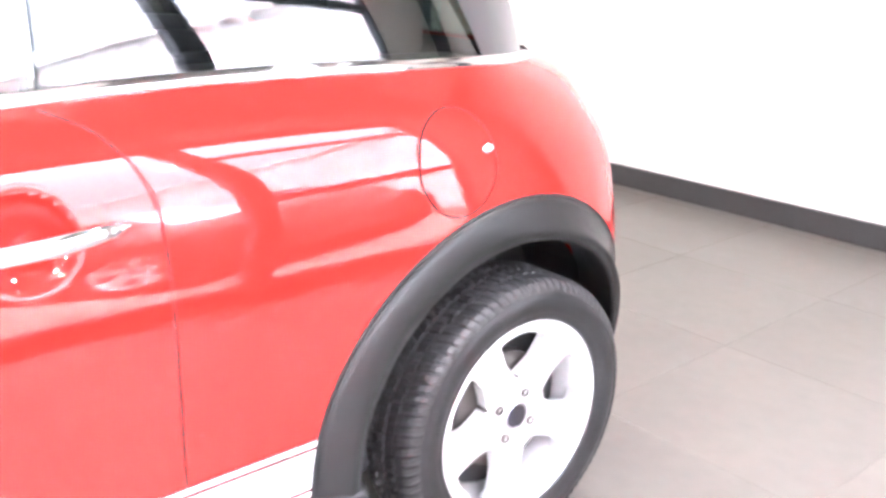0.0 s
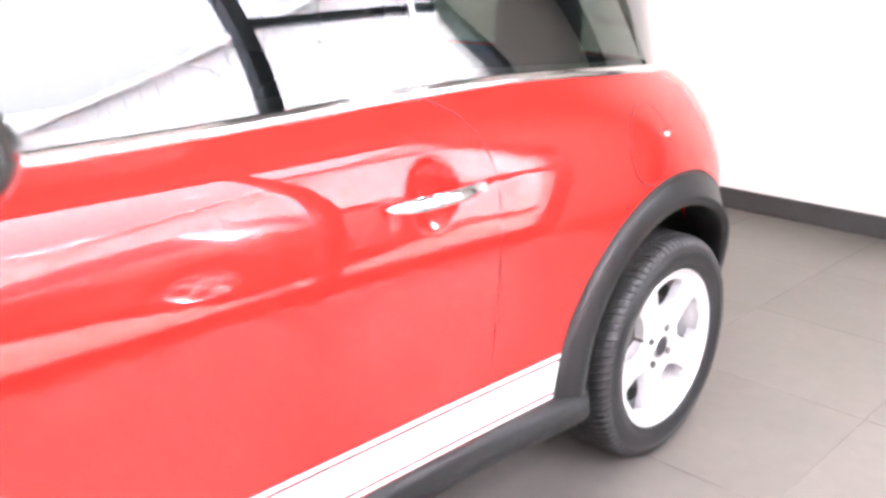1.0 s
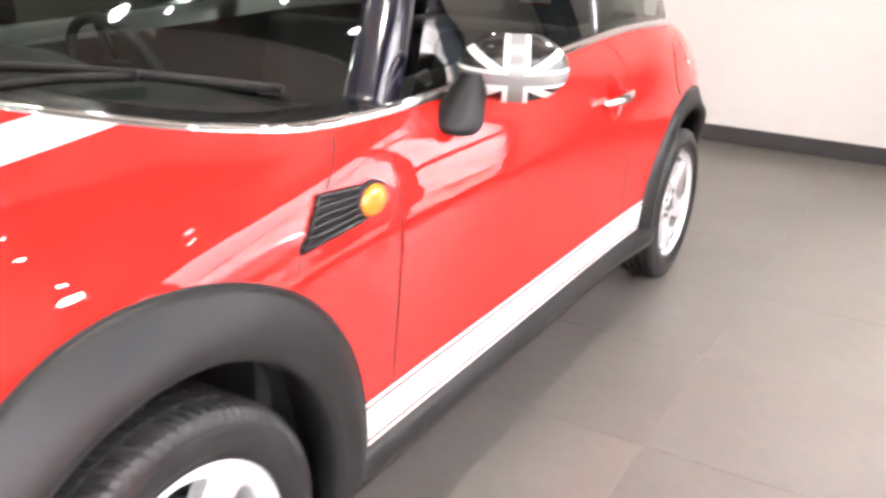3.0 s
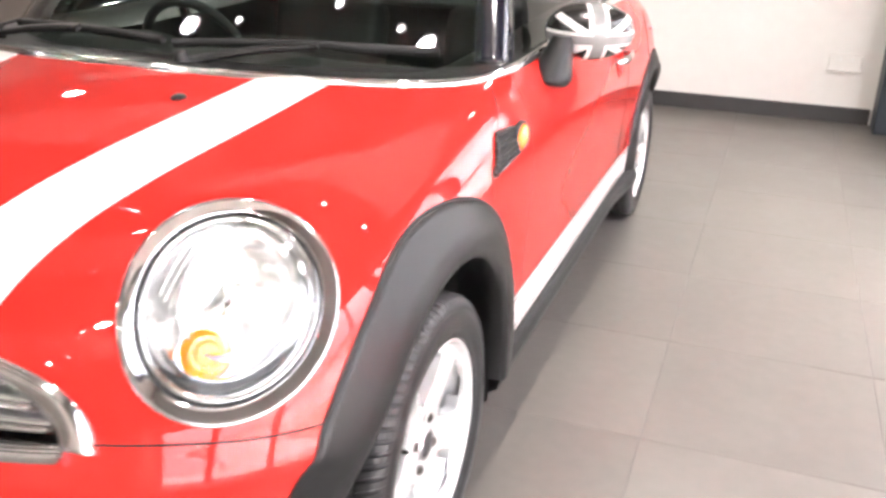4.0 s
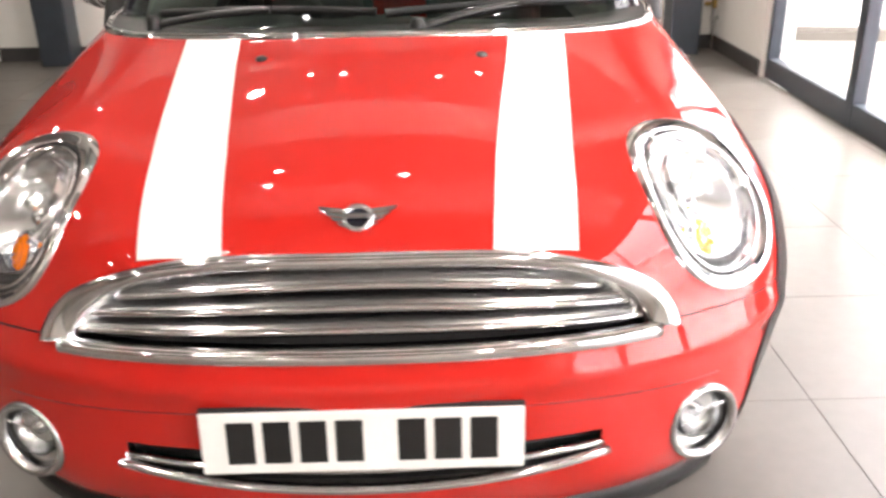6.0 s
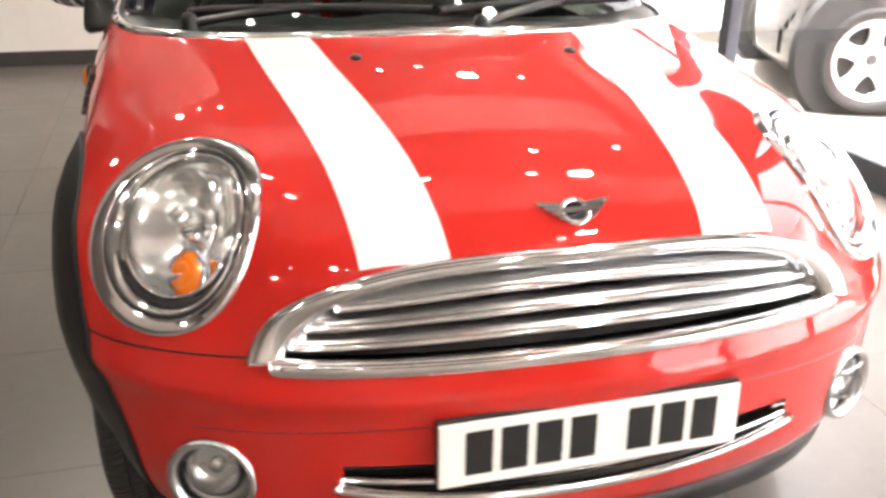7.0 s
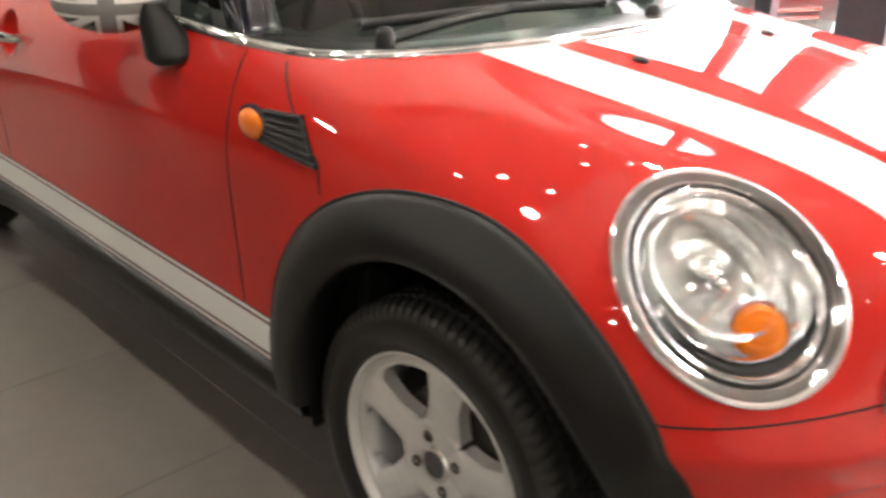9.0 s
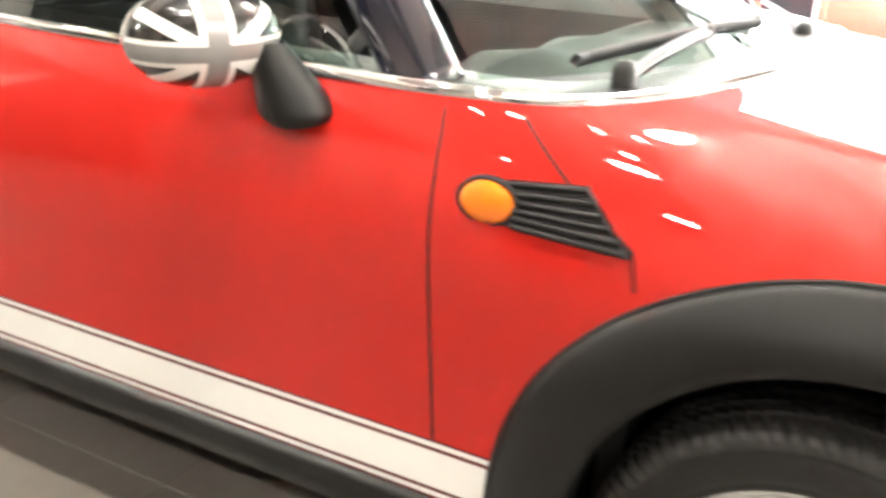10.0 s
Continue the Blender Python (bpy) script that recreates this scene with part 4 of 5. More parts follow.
# lower intake
rows = []
for x in np.linspace(-.41, .41, 30):
    rows.append([on_nose(x, z, -.06)[0] for z in (.33, .38, .46)])
intake = part("lower_intake", grid(rows), DARK, car, "narrow dark lower air intake", True)
for z in (.380, .413, .424, .435):
    part("slat", sweep([on_nose(x, z, -.03)[0] for x in np.linspace(-.395, .395, 30)], [(0, -1, 0)] * 30, ring_profile(.004, 6)), BLACK_PLASTIC, intake, smooth=True)
P = [on_nose(x, .363 + .036 * (x / .41) ** 2, .003)[0] for x in np.linspace(-.412, .412, 60)]
Q = [on_nose(x, .398 + .014 * (x / .41) ** 2, -.006)[0] for x in np.linspace(-.402, .402, 60)]
part("chrome_strip", sweep(Q, [(0, -1, .3)] * 60, [(b, a) for b, a in tube_profile(.014, .010, 8)]), CHROME, intake, "thin chrome strip across the intake", True)
part("chrome_strip", sweep(P, [(0, -1, .3)] * 60, [(b, a) for b, a in tube_profile(.018, .012, 8)]), CHROME, intake, "thin chrome strip under the intake", True)

# fog lamps
for s in (1, -1):
    p, n = on_front(s * .592, .395)
    n = np.array([s * .40, -1.0, .05])
    n /= np.linalg.norm(n)
    rot = Vector(n).to_track_quat("Z", "Y").to_matrix().to_4x4()
    rot.translation = Vector(p + n * .010)

    def turned(prof, k=40):
        vs, fs = lathe(prof, k, "z")
        return [tuple(rot @ Vector(q)) for q in vs], fs

    fog = part("fog_lamp", turned([(.074, -.05), (.074, -.003), (.071, .004), (.066, .006), (.061, .003), (.056, -.008), (.053, -.022), (.053, -.05)]), SATIN, car, "round fog lamp in a broad silver ring", True)
    part("well", turned([(.054, -.020), (.030, -.030), (.0, -.034)]), SILVER, fog, smooth=True)
    rot.translation = Vector(p + n * .010 + np.array([0, 0, .012]))
    part("gap_ring", turned([(.049, -.024), (.049, -.010), (.046, -.007), (.043, -.010)]), DARK, fog, smooth=True)
    part("reflector", turned([(.044, -.009), (.042, -.018), (.030, -.034), (.014, -.040), (.013, -.022), (.0, -.018)]), SATIN, fog, smooth=True)
    lens = part("lens", turned([(.0445, -.008), (.039, .002), (.028, .008), (.014, .011), (.0, .012)]), LENS_GLASS, fog, "clear domed lens", smooth=True)
    lens.visible_shadow = False
    vs = [tuple(rot @ Vector((.040 * q, .024, .0035 + .004 * (1 - q * q)))) for q in np.linspace(-1, 1, 12)]
    part("lens_rib", sweep(vs, [tuple(n)] * 12, ring_profile(.0016, 6)), CHROME, fog, smooth=True)

# number plate, its writing as plain bars
plate = part("number_plate", box(-.26, -.004, -.0555, .26, .004, .0555, .003), PLATE_WHITE, car, "white number plate with black bars")
plate.matrix_basis = pose(0, -.718, .464, -3, 0, 0)
part("plate_backing", box(-.2615, .004, -.057, .2615, .012, .0605, .002), DARK, plate)
for x in (-.195, -.137, -.079, -.021, .079, .137, .195):
    part("bar", box(x - .022, -.0052, -.036, x + .022, -.0035, .040), PLATE_BLACK, plate)

# badge: a winged disc
p, n = on_top(0, -.577)
n = n / np.linalg.norm(n)
rot = Vector(n).to_track_quat("Z", "Y").to_matrix().to_4x4()
rot.translation = Vector(p + n * .002)
bad = lathe([(.026, -.002), (.026, .003), (.023, .005), (.019, .004), (.018, .002), (.0, .002)], 32, "z")
badge = part("bonnet_badge", ([tuple(rot @ Vector(q)) for q in bad[0]], bad[1]), CHROME, car, "chrome winged round badge", True)
part("disc", ([tuple(rot @ Vector((x, y, z + .0025))) for x, y, z in lathe([(.018, 0), (.0, .001)], 24, "z")[0]], lathe([(.018, 0), (.0, .001)], 24, "z")[1]), BLACK_GLOSS, badge)
for s in (1, -1):
    for k in range(4):
        y0 = .016 - k * .009
        reach = .064 - k * .010
        vs = [(s * .018, y0 - .0085, 0), (s * .018, y0 - .0005, 0), (s * reach, y0 + .005 - k * .001, 0), (s * (reach - .005), y0 - .0035, 0)]
        vs += [(x, y, .0035) for x, y, z in vs]
        fs = [(4, 5, 6, 7), (0, 1, 5, 4), (1, 2, 6, 5), (2, 3, 7, 6), (3, 0, 4, 7)]
        part("wing", ([tuple(rot @ Vector(q)) for q in vs], fs), CHROME, badge)

part("crossbar", ([tuple(rot @ Vector(p)) for p in ((-.024, -.004, .004), (.024, -.004, .004), (.024, .005, .004), (-.024, .005, .004), (-.024, -.004, .0065), (.024, -.004, .0065), (.024, .005, .0065), (-.024, .005, .0065))], [(4, 5, 6, 7), (0, 1, 5, 4), (1, 2, 6, 5), (2, 3, 7, 6), (3, 0, 4, 7)]), CHROME, badge)

# washer jets
for s in (1, -1):
    p, n = on_top(s * .238, .02)
    bm = bmesh.new()
    bmesh.ops.create_uvsphere(bm, u_segments=16, v_segments=8, radius=1)
    bm.transform(Matrix.Translation(Vector(p)) @ Matrix.Diagonal((.013, .018, .008, 1)))
    part("washer_jet", bm, BLACK_PLASTIC, car, "small black washer jet", True)

# ---------------------------------------------------------------- side repeaters
def scuttle(s):
    A, B, D, E4 = (.462, .794), (.466, .846), (.336, .855), (.265, .781)

    def at(q, w, lift):
        y = (A[0] * (1 - q) + E4[0] * q) * (1 - w) + (B[0] * (1 - q) + D[0] * q) * w
        z = (A[1] * (1 - q) + E4[1] * q) * (1 - w) + (B[1] * (1 - q) + D[1] * q) * w
        return on_side(y, z, s, lift)[0]

    rows = [[at(q, w, .0025) for w in np.linspace(0, 1, 6)] for q in np.linspace(0, 1, 12)]
    ob = part("side_scuttle", grid(rows), DARK, car, "black ribbed wing grille with amber repeater", True)
    for w in (.04, .22, .40, .58, .76, .95):
        path = [at(q, w, .003) for q in np.linspace(.19, 1, 16)]
        part("rib", sweep(path, [(s, 0, 0)] * 16, tube_profile(.0095, .006, 6)), BLACK_PLASTIC, ob, smooth=True)
    for q in (.02, .985):
        path = [at(q, w, .003) for w in np.linspace(0, 1, 8)]
        part("rim", sweep(path, [(s, 0, 0)] * 8, tube_profile(.006, .006, 6)), BLACK_PLASTIC, ob, smooth=True)
    p, n = on_side(.464, .820, s)
    rows = lathe([(.0385, -.004), (.0385, .005), (.0365, .0075), (.034, .007), (.033, .004)], 40, "x")
    part("repeater_bezel", ([(p[0] + s * x, p[1] + y * 1.20, p[2] + z * .90) for x, y, z in rows[0]], rows[1]), BLACK_PLASTIC, ob, smooth=True)
    rows = lathe([(.0335, -.004), (.0325, .008), (.0295, .0125), (.022, .0165), (.013, .0185), (.0, .0195)], 40, "x")
    part("repeater", ([(p[0] + s * x, p[1] + y * 1.20, p[2] + z * .90) for x, y, z in rows[0]], rows[1]), AMBER, ob, "oval amber side repeater", True)


for s in (1, -1):
    scuttle(s)

# ---------------------------------------------------------------- door handles and fuel flap
for s in (1, -1):
    y0 = 1.664
    bowl = lathe([(.069, .0016), (.066, .0022), (.060, .0005), (.054, -.010), (.040, -.026), (.020, -.034), (.0, -.036)], 44, "x")
    cup = part("handle_cup", ([(on_side(y0 + y, .822 + z, s)[0][0] + s * x, y0 + y, .822 + z) for x, y, z in bowl[0]], bowl[1]), RED, car, "round red recess behind the handle", True)
    rows = []
    for q in np.linspace(-1, 1, 24):
        y = y0 + q * .118
        z = .823 + .003 * q
        x = abs(on_side(y, z, s)[0][0]) + .014 + .022 * (1 - q * q)
        r = .0135 * math.sqrt(max(.02, 1 - q ** 4))
        rows.append([(s * (x + r * .75 * math.cos(a)), y, z + r * math.sin(a)) for a in np.linspace(0, 2 * math.pi, 13)])
    part("door_handle", grid(rows), CHROME, car, "chrome bar door handle", True)
    for y in (y0 - .085, y0 + .085):
        x = abs(on_side(y, .823, s)[0][0])
        part("handle_post", box(min(s * (x - .005), s * (x + .03)), y - .012, .817, max(s * (x - .005), s * (x + .03)), y + .012, .831, .003), CHROME, car)
p0, n0 = on_side(2.325, .822, 1)
ring = [on_side(2.325 + .084 * math.cos(a), .822 + .086 * math.sin(a), 1) for a in np.linspace(0, 2 * math.pi, 61)[:-1]]
P, N = zip(*ring)
part("fuel_flap_gap", sweep(P, N, [(a * .9, b * 2.4) for a, b in GAP_PROFILE], True), GAP, car)
rows = [[on_side(2.325 + .083 * r * math.cos(a), .822 + .085 * r * math.sin(a), 1, .0012 + .0006 * (1 - r * r))[0] for r in (1, .9, .6, .3, .01)] for a in np.linspace(0, 2 * math.pi, 49)[:-1]]
flap = part("fuel_flap", grid(rows, True), RED, car, "round red fuel flap", True)
# small chrome bead standing in for the highlight on the flap
p, n = on_side(2.388, .836, 1, .006)
bm = bmesh.new()
bmesh.ops.create_uvsphere(bm, u_segments=12, v_segments=8, radius=1)
bm.transform(Matrix.Translation(Vector(p)) @ Matrix.Diagonal((.006, .013, .008, 1)))
part("flap_catch", bm, CHROME, flap, smooth=True)

# ---------------------------------------------------------------- door mirrors
def mirror(s):
    c = np.array([.842, .905, 1.000])
    ax_ = np.array([.114, .080, .071])
    turn = Euler((radians(4), 0, radians(26))).to_matrix()

    def shell(u, w, lift=0.0):
        # u: across 0..1, w: round 0..1
        a, b = math.pi * u, 2 * math.pi * w
        k = 1 + lift
        f = Vector((-math.cos(a) * ax_[0], math.sin(a) * math.cos(b) * ax_[1], math.sin(a) * math.sin(b) * ax_[2])) * k
        f.x = math.copysign(abs(f.x / ax_[0]) ** .9, f.x) * ax_[0] if abs(f.x) > 1e-6 else 0.0
        f.y = min(f.y, .038)
        q = turn @ f
        return (s * (c[0] + q.x), c[1] + q.y, c[2] + q.z)

    body = part("door_mirror", grid([[shell(u, w) for u in np.linspace(.001, .999, 26)] for w in np.linspace(0, 1, 41)[:-1]], True), BLACK_FILM, car, "door mirror with black, white and grey flag cap", True)

    def face(x, z, lift):
        # a point of the forward face from across (-1..1) and up (-1..1)
        r = min(.999, math.hypot(x, z))
        f = Vector((x * ax_[0], -math.sqrt(1 - r * r) * ax_[1], z * ax_[2])) * (1 + lift)
        f.x = math.copysign(abs(f.x / ax_[0]) ** .9, f.x) * ax_[0] if abs(f.x) > 1e-6 else 0.0
        q = turn @ f
        return (s * (c[0] + q.x), c[1] + q.y, c[2] + q.z)

    def band(x0, z0, x1, z1, w, mat, lift, name):
        dx, dz = x1 - x0, z1 - z0
        l = math.hypot(dx, dz)
        nx, nz = -dz / l * w / 2, dx / l * w / 2
        rows = []
        for q in np.linspace(0, 1, 30):
            x, z = x0 + dx * q, z0 + dz * q
            row = []
            for k in np.linspace(-1, 1, 5):
                a, b = x + nx * k, z + nz * k
                r = math.hypot(a, b)
                if r > .985:
                    a, b = a / r * .985, b / r * .985
                row.append(face(a, b, lift))
            rows.append(row)
        part(name, grid(rows), mat, body, smooth=True)

    for x0, z0, x1, z1 in ((-.75, -.85, .85, .62), (-.75, .62, .85, -.85)):
        band(x0, z0, x1, z1, .20, WHITE_FILM, .010, "flag_diagonal")
    band(-.99, -.12, .99, -.12, .50, WHITE_FILM, .014, "flag_cross_edge")
    band(.05, -.98, .05, .98, .38, WHITE_FILM, .016, "flag_cross_edge")
    band(-.99, -.12, .99, -.12, .32, GREY_FILM, .020, "flag_cross")
    band(.05, -.98, .05, .98, .22, GREY_FILM, .022, "flag_cross")
    rows = []
    foot, head = np.array([.775, .785, .888]), np.array([.795, .830, .995])
    for q in np.linspace(0, 1, 14):
        r = .076 * (1 - q) + .034 * q
        if q < .15:
            r *= .80 + .2 * (q / .15) ** .5
        m = foot + (head - foot) * q
        rows.append([(s * (m[0] + r * .75 * math.cos(a)), m[1] + r * .86 * math.sin(a), m[2] - .010 * (1 - q) * math.cos(a)) for a in np.linspace(0, 2 * math.pi, 33)])
    stalk = part("mirror_stalk", grid(rows), BLACK_PLASTIC, body, "black plastic tapered mirror foot", True)
    rows = [[(s * (foot[0] + .05 * .78 * k * math.cos(a)), foot[1] + .05 * .80 * k * math.sin(a), foot[2] - .010 * k * math.cos(a)) for k in (1, .01)] for a in np.linspace(0, 2 * math.pi, 33)]
    part("stalk_foot", grid(rows), BLACK_PLASTIC, body, smooth=True)


for s in (1, -1):
    mirror(s)

# ---------------------------------------------------------------- wipers
def wiper(pivot, knee, tip_a, tip_b):
    arm = part("wiper", sweep(curve([pivot, ((pivot[0] * .6 + knee[0] * .4), pivot[1] * .6 + knee[1] * .4, pivot[2] + .022), knee], 14), [(0, -.5, 1)] * 14, [(-.011, -.006), (-.009, .005), (.009, .005), (.011, -.006), (-.011, -.006)]), BLACK_PLASTIC, car, "black windscreen wiper lying across the glass foot", True)
    part("blade", sweep(curve([tip_a, [(tip_a[i] + tip_b[i]) / 2 + (0, -.012, .008)[i] for i in range(3)], tip_b], 20), [(0, -.6, 1)] * 20, [(-.008, -.010), (-.006, .006), (.006, .006), (.008, -.010), (-.008, -.010)]), DARK, arm, smooth=True)
    vs, fs = lathe([(.0, .026), (.012, .024), (.018, .012), (.020, -.02)], 20, "z")
    part("pivot_cap", ([(pivot[0] + x, pivot[1] + y, pivot[2] + z) for x, y, z in vs], fs), BLACK_PLASTIC, arm, smooth=True)


wiper((.10, .225, .960), (.36, .355, .997), (.02, .305, .987), (.60, .470, .987))
wiper((-.56, .370, .957), (-.26, .325, .997), (-.56, .445, .977), (.0, .295, .992))

# ---------------------------------------------------------------- wheels
def tyre_mesh():
    """The two side walls of a tyre."""
    outer = [(.210, .066), (.216, .078), (.221, .0815), (.226, .0805), (.232, .0855), (.252, .0885), (.268, .0868), (.271, .0845), (.276, .0838)]
    inner = [(.300, -.066), (.285, -.082), (.25, -.0885), (.216, -.078), (.210, -.066)]
    return join(lathe(outer, 120, "x"), lathe(inner, 60, "x"))


def tread_mesh():
    """The running band: ribs, round grooves and slanted slits across the blocks."""
    n, rows = 630, []
    ribs = [(.276, .0838, 0), (.279, .0838, 1), (.288, .0805, 1), (.2965, .0735, 1), (.3015, .064, 1), (.3030, .056, 1), (.3035, .046, 1), (.3035, .041, 1), (.2965, .040, 0), (.2965, .034, 0), (.304, .033, 1), (.304, .022, 1), (.304, .010, 1), (.2965, .009, 0), (.2965, .002, 0), (.304, .001, 1), (.304, -.020, 1), (.2965, -.021, 0), (.2965, -.028, 0), (.304, -.029, 1), (.304, -.05, 1), (.300, -.066, 0)]
    for k in range(n):
        a = 2 * math.pi * k / n
        c, d = math.cos(a), math.sin(a)
        row = []
        for r, h, block in ribs:
            slit = block and (k + int(abs(h) * 120)) % 7 < 2
            row.append((h, (r - .0055 * slit) * c, (r - .0055 * slit) * d))
        rows.append(row)
    return grid(rows, True)


def rim_mesh():
    """Five broad spokes with rounded openings between them."""
    vs, fs = [], []
    radii = np.r_[np.linspace(.030, .078, 6), np.linspace(.080, .180, 30), np.linspace(.1815, .186, 3)]
    r0, r1 = .079, .179

    def depth(r, q):
        base = np.interp(r, [.03, .06, .08, .12, .165, .186], [.050, .053, .056, .062, .066, .064])
        return base - .010 * abs(q) ** 3 * (1 if r0 < r < r1 else .25)

    for k in range(5):
        mid = 2 * math.pi * k / 5 + .3
        rows, back = [], []
        for r in radii:
            half = math.pi / 5
            if r0 < r < r1:
                t = (r - (r0 + r1) / 2) / ((r1 - r0) / 2)
                spoke = np.interp(r, [.08, .12, .18], [.37, .28, .23])
                half = half - (half - spoke) * (1 - abs(t) ** (10 if t > 0 else 2.2)) ** .5
            rows.append([(depth(r, q), r * math.cos(mid + half * q), r * math.sin(mid + half * q)) for q in np.linspace(-1, 1, 11)])
            back.append([(depth(r, 1) - .028, *rows[-1][j][1:]) for j in (0, 10)])
        v, f = grid(rows)
        o = len(vs)
        vs += v
        fs += [tuple(i + o for i in q) for q in f]
        for j in (0, 1):
            edge = [[rows[i][10 * j], back[i][j]] for i in range(len(radii)) if r0 < radii[i] < r1]
            v, f = grid(edge)
            o = len(vs)
            vs += v
            fs += [tuple(i + o for i in q) for q in f]
    v, f = lathe([(.184, .0645), (.190, .058), (.194, .060), (.197, .074), (.2025, .078), (.2055, .074), (.2045, .062), (.198, .050), (.190, .045), (.184, -.06), (.20, -.075)], 80, "x")
    o = len(vs)
    vs += v
    fs += [tuple(i + o for i in q) for q in f]
    return vs, fs


def wheel():
    w = part("wheel", tyre_mesh(), RUBBER, car, "black tyre on a silver five-spoke alloy wheel", True)
    part("tread", tread_mesh(), TREAD, w, "dusty black tread with slanted slits")
    rv, rf = rim_mesh()
    rim = part("rim", ([(x, y * 1.05, z * 1.05) for x, y, z in rv], rf), ALLOY, w, "silver five-spoke alloy rim", True)
    part("centre_cap", lathe([(.031, .046), (.031, .054), (.027, .056), (.020, .0555), (.0, .056)], 28, "x"), BLACK_GLOSS, w, smooth=True)
    part("cap_ring", lathe([(.033, .048), (.033, .0555), (.029, .0575), (.026, .056)], 28, "x"), CHROME, w, smooth=True)
    for k in range(4):
        a = 2 * math.pi * k / 4 + .5
        vs, fs = lathe([(.011, .046), (.011, .054), (.007, .056), (.0055, .049), (.0, .049)], 12, "x")
        part("wheel_bolt", ([(x, y + .052 * math.cos(a), z + .052 * math.sin(a)) for x, y, z in vs], fs), STEEL, w)
    part("brake_disc", lathe([(.03, .030), (.06, .030), (.065, .012), (.128, .012), (.128, -.01), (.03, -.01)], 48, "x"), STEEL, w, smooth=False)
    part("dust_shield", lathe([(.0, -.015), (.18, -.015)], 32, "x"), DARK, w)
    return w


first = wheel()
first.matrix_basis = pose(.714, 0, .3035, 35, 0, 0)
for x, y, a, b, k in ((.727, 2.503, 31, 0, .945), (-.714, 0, -7, 180, 1), (-.727, 2.503, 10, 180, .945)):
    copy_thing(first, pose(x, y, .3035 * k, 0, 0, b) @ pose(0, 0, 0, a, 0, 0) @ Matrix.Scale(k, 4))

# ---------------------------------------------------------------- parked cars in the yard
def short_tail(P, K):
    """Draws the tail in towards the rear axle."""
    P = P.copy()
    axle = 2.467 * K[1]
    P[..., 1] = np.where(P[..., 1] > axle, axle + (P[..., 1] - axle) * .55, P[..., 1])
    return P


def yard_car(name, paint, label, place, grow):
    """A plainer parked car: body shell, dark glass band, arches and wheels."""
    ob = tagged(new(name), label, "car")
    K = np.array(grow)
    sub = short_tail(SKIN[::6, ::5] * K, K)
    part("body", grid(sub), paint, ob, smooth=True)
    belt = sub[:, -1]
    mid = np.array([0, 1.45 * K[1], 0])
    rows = []
    for p in belt:
        t = p.copy()
        t[0] *= .80
        t[1] = mid[1] + (p[1] - mid[1]) * .70 + (.12 if p[1] < mid[1] else .0)
        t[2] = p[2] + .36 * K[2]
        rows.append([p, (p + t) / 2 + np.array([np.sign(p[0]) * .02, 0, .01]), t])
    part("glass_band", grid(rows), BLACK_GLOSS, ob, smooth=True)
    lid = [r[2] for r in rows]
    c = np.mean(lid, axis=0) + np.array([0, 0, .05])
    part("roof", grid([[q, (q + c) / 2 + np.array([0, 0, .03]), c] for q in lid]), paint, ob, smooth=True)
    part("underbody", box(-.66 * K[0], -.45 * K[1], .14, .66 * K[0], 2.70 * K[1], .24 * K[2]), DARK, ob)
    for s in (1, -1):
        for ya in (-.02, 2.46):
            part("arch", lathe([(.0, .0), (.40 * K[2], .0), (.43 * K[2], -.02)], 40, "x"), DARK, ob).matrix_basis = pose(s * .815 * K[0], ya * K[1], .32 * K[2], 0, 0, 0 if s > 0 else 180)
    ob.matrix_basis = place
    for s in (1, -1):
        for ya in (0, 2.467):
            w = new("wheel", first.data)
            w.parent = ob
            w.matrix_basis = pose(s * .79 * K[0], ya * K[1], .3035 * K[2], 0, 0, 0 if s > 0 else 180) @ Matrix.Scale(K[2], 4)
            for child in first.children:
                if child.name.split(".")[0] in ("rim", "centre_cap", "dust_shield"):
                    k = new(child.name.split(".")[0], child.data)
                    k.parent = w
    return ob


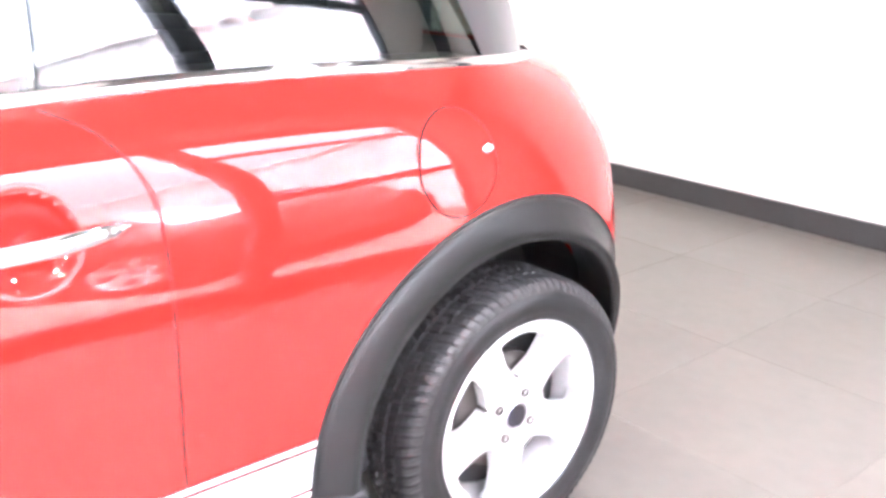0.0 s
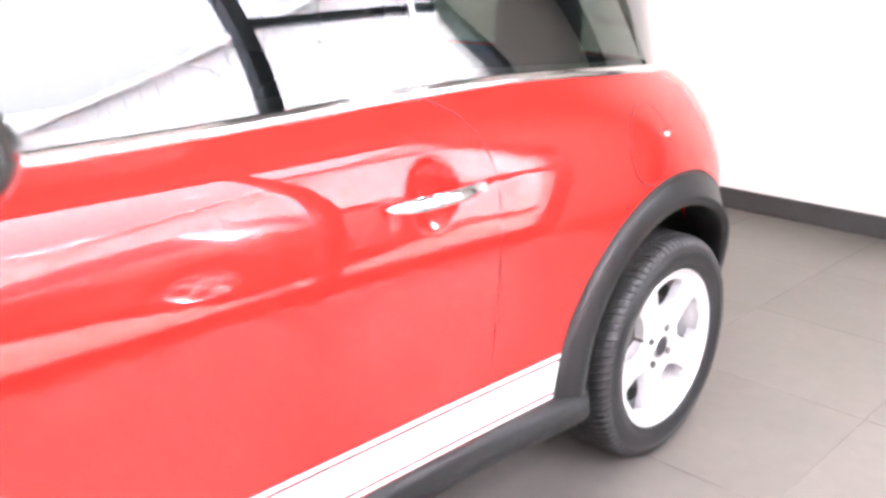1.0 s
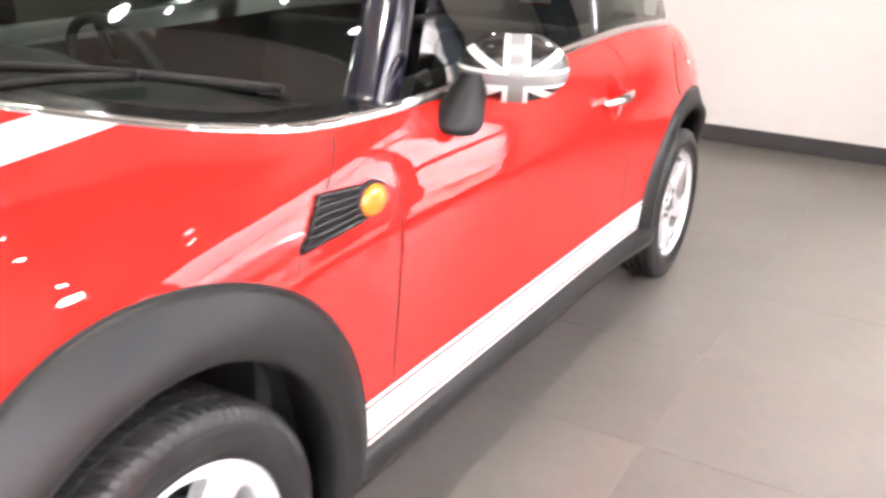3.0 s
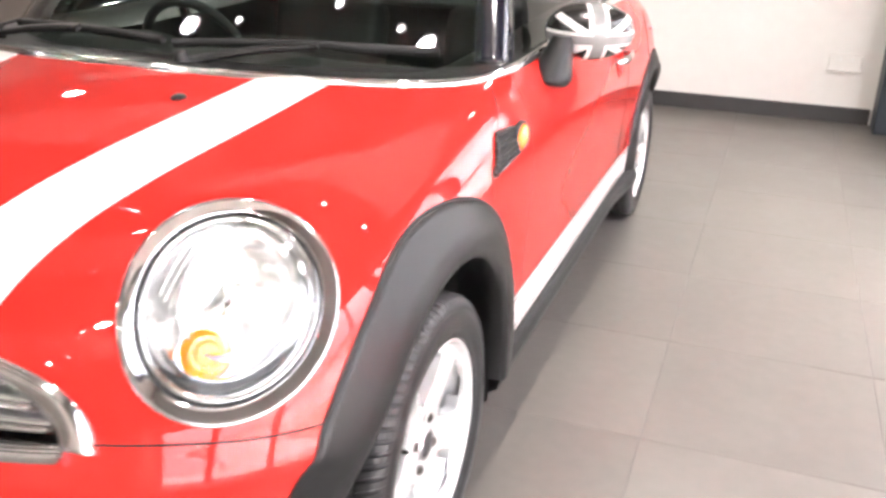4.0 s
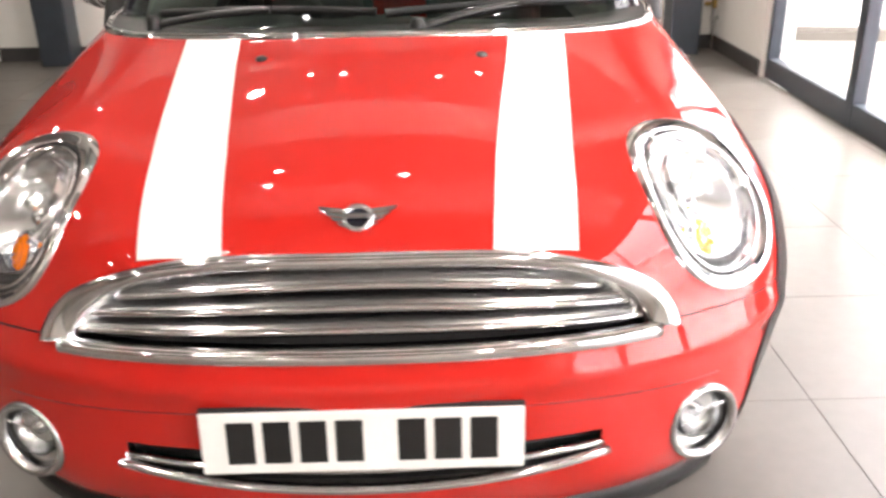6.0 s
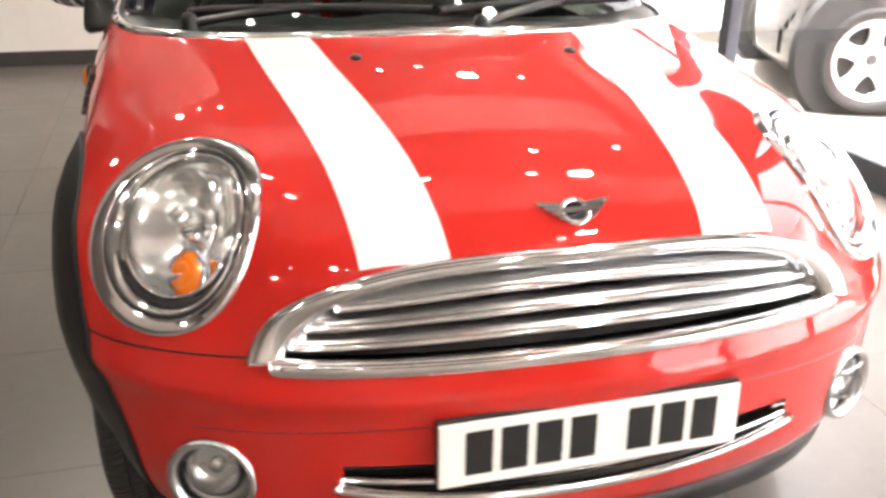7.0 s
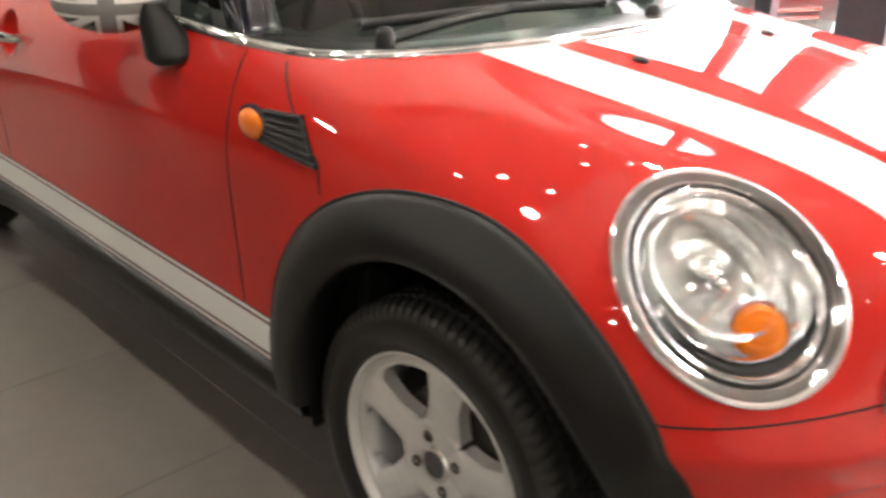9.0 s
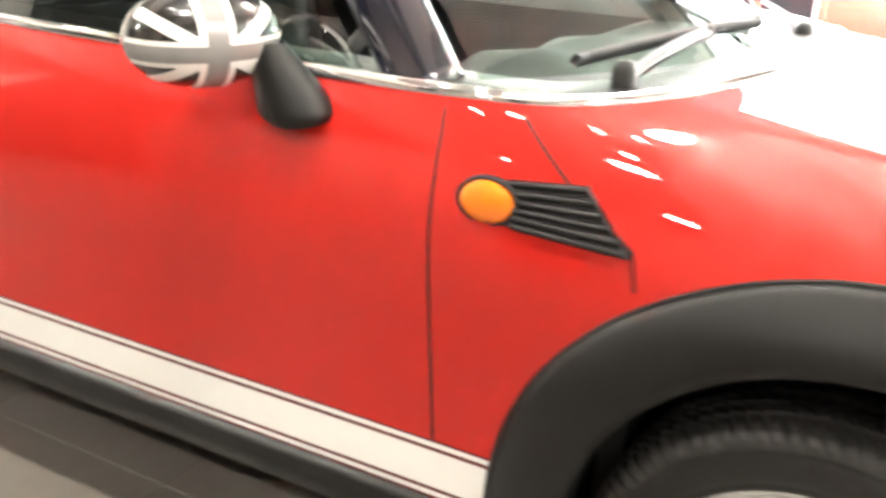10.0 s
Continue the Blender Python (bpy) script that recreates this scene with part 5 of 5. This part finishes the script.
parked = yard_car("parked_car", GREY_CAR, "dark car with grey bumper parked on the concrete yard", pose(6.50, 2.41, -.02, 0, 0, 69.5), (1.08, 1.22, 1.12))
K = np.array((1.08, 1.22, 1.12))
shell = short_tail((SKIN + SKIN_N * .02)[::5, 3:88:5] * K, K)
vs, fs = grid(shell)
fs = [f for f in fs if min(vs[i][1] for i in f) > 2.30 and max(vs[i][0] for i in f) < .2 and all((vs[i][1] - 2.467 * K[1]) ** 2 + (vs[i][2] - .34) ** 2 > .40 ** 2 for i in f)]
used, inv = np.unique(np.array(fs), return_inverse=True)
part("rear_panel", ([vs[i] for i in used], inv.reshape(-1, 4).tolist()), GREY_BUMPER, parked, "pale grey rear quarter and bumper", True)
for z in (.30, .36, .47):
    part("side_strip", box(-.885, .35, z, -.865, 2.2, z + .022, .004), SATIN, parked, "bright side strip")

yard_car("parked_car", RED, "red car parked tail first on the concrete yard", pose(6.9, .35, -.02, 0, 0, 82), (1.04, 1.05, 1.0))

# ---------------------------------------------------------------- floor tiles
floor_ob = bpy.data.objects["floor"]
kx0, kx1 = math.ceil((X_WEST - FLOOR_X) / .6) - 1, math.floor((X_GLASS - FLOOR_X) / .6)
ky0, ky1 = math.ceil((Y_FRONT - FLOOR_Y) / .6) - 1, math.floor((Y_BACK - FLOOR_Y) / .6)
shared = {}
for i in range(kx0, kx1 + 1):
    for j in range(ky0, ky1 + 1):
        x0, x1 = max(X_WEST, FLOOR_X + .6 * i + .001), min(X_GLASS, FLOOR_X + .6 * (i + 1) - .001)
        y0, y1 = max(Y_FRONT, FLOOR_Y + .6 * j + .001), min(Y_BACK, FLOOR_Y + .6 * (j + 1) - .001)
        key = (round(x1 - x0, 4), round(y1 - y0, 4))
        if key not in shared:
            w, d = key
            e = .0012
            vs = [(0, 0, -.008), (w, 0, -.008), (w, d, -.008), (0, d, -.008), (0, 0, -.0012), (w, 0, -.0012), (w, d, -.0012), (0, d, -.0012), (e, e, 0), (w - e, e, 0), (w - e, d - e, 0), (e, d - e, 0)]
            fs = [(8, 9, 10, 11), (4, 5, 9, 8), (5, 6, 10, 9), (6, 7, 11, 10), (7, 4, 8, 11), (0, 1, 5, 4), (1, 2, 6, 5), (2, 3, 7, 6), (3, 0, 4, 7)]
            me = bpy.data.meshes.new("tile")
            me.from_pydata(vs, [], fs)
            me.materials.append(TILE)
            shared[key] = me
        t = new("tile", shared[key])
        t.parent = floor_ob
        t.location = (x0, y0, 0)
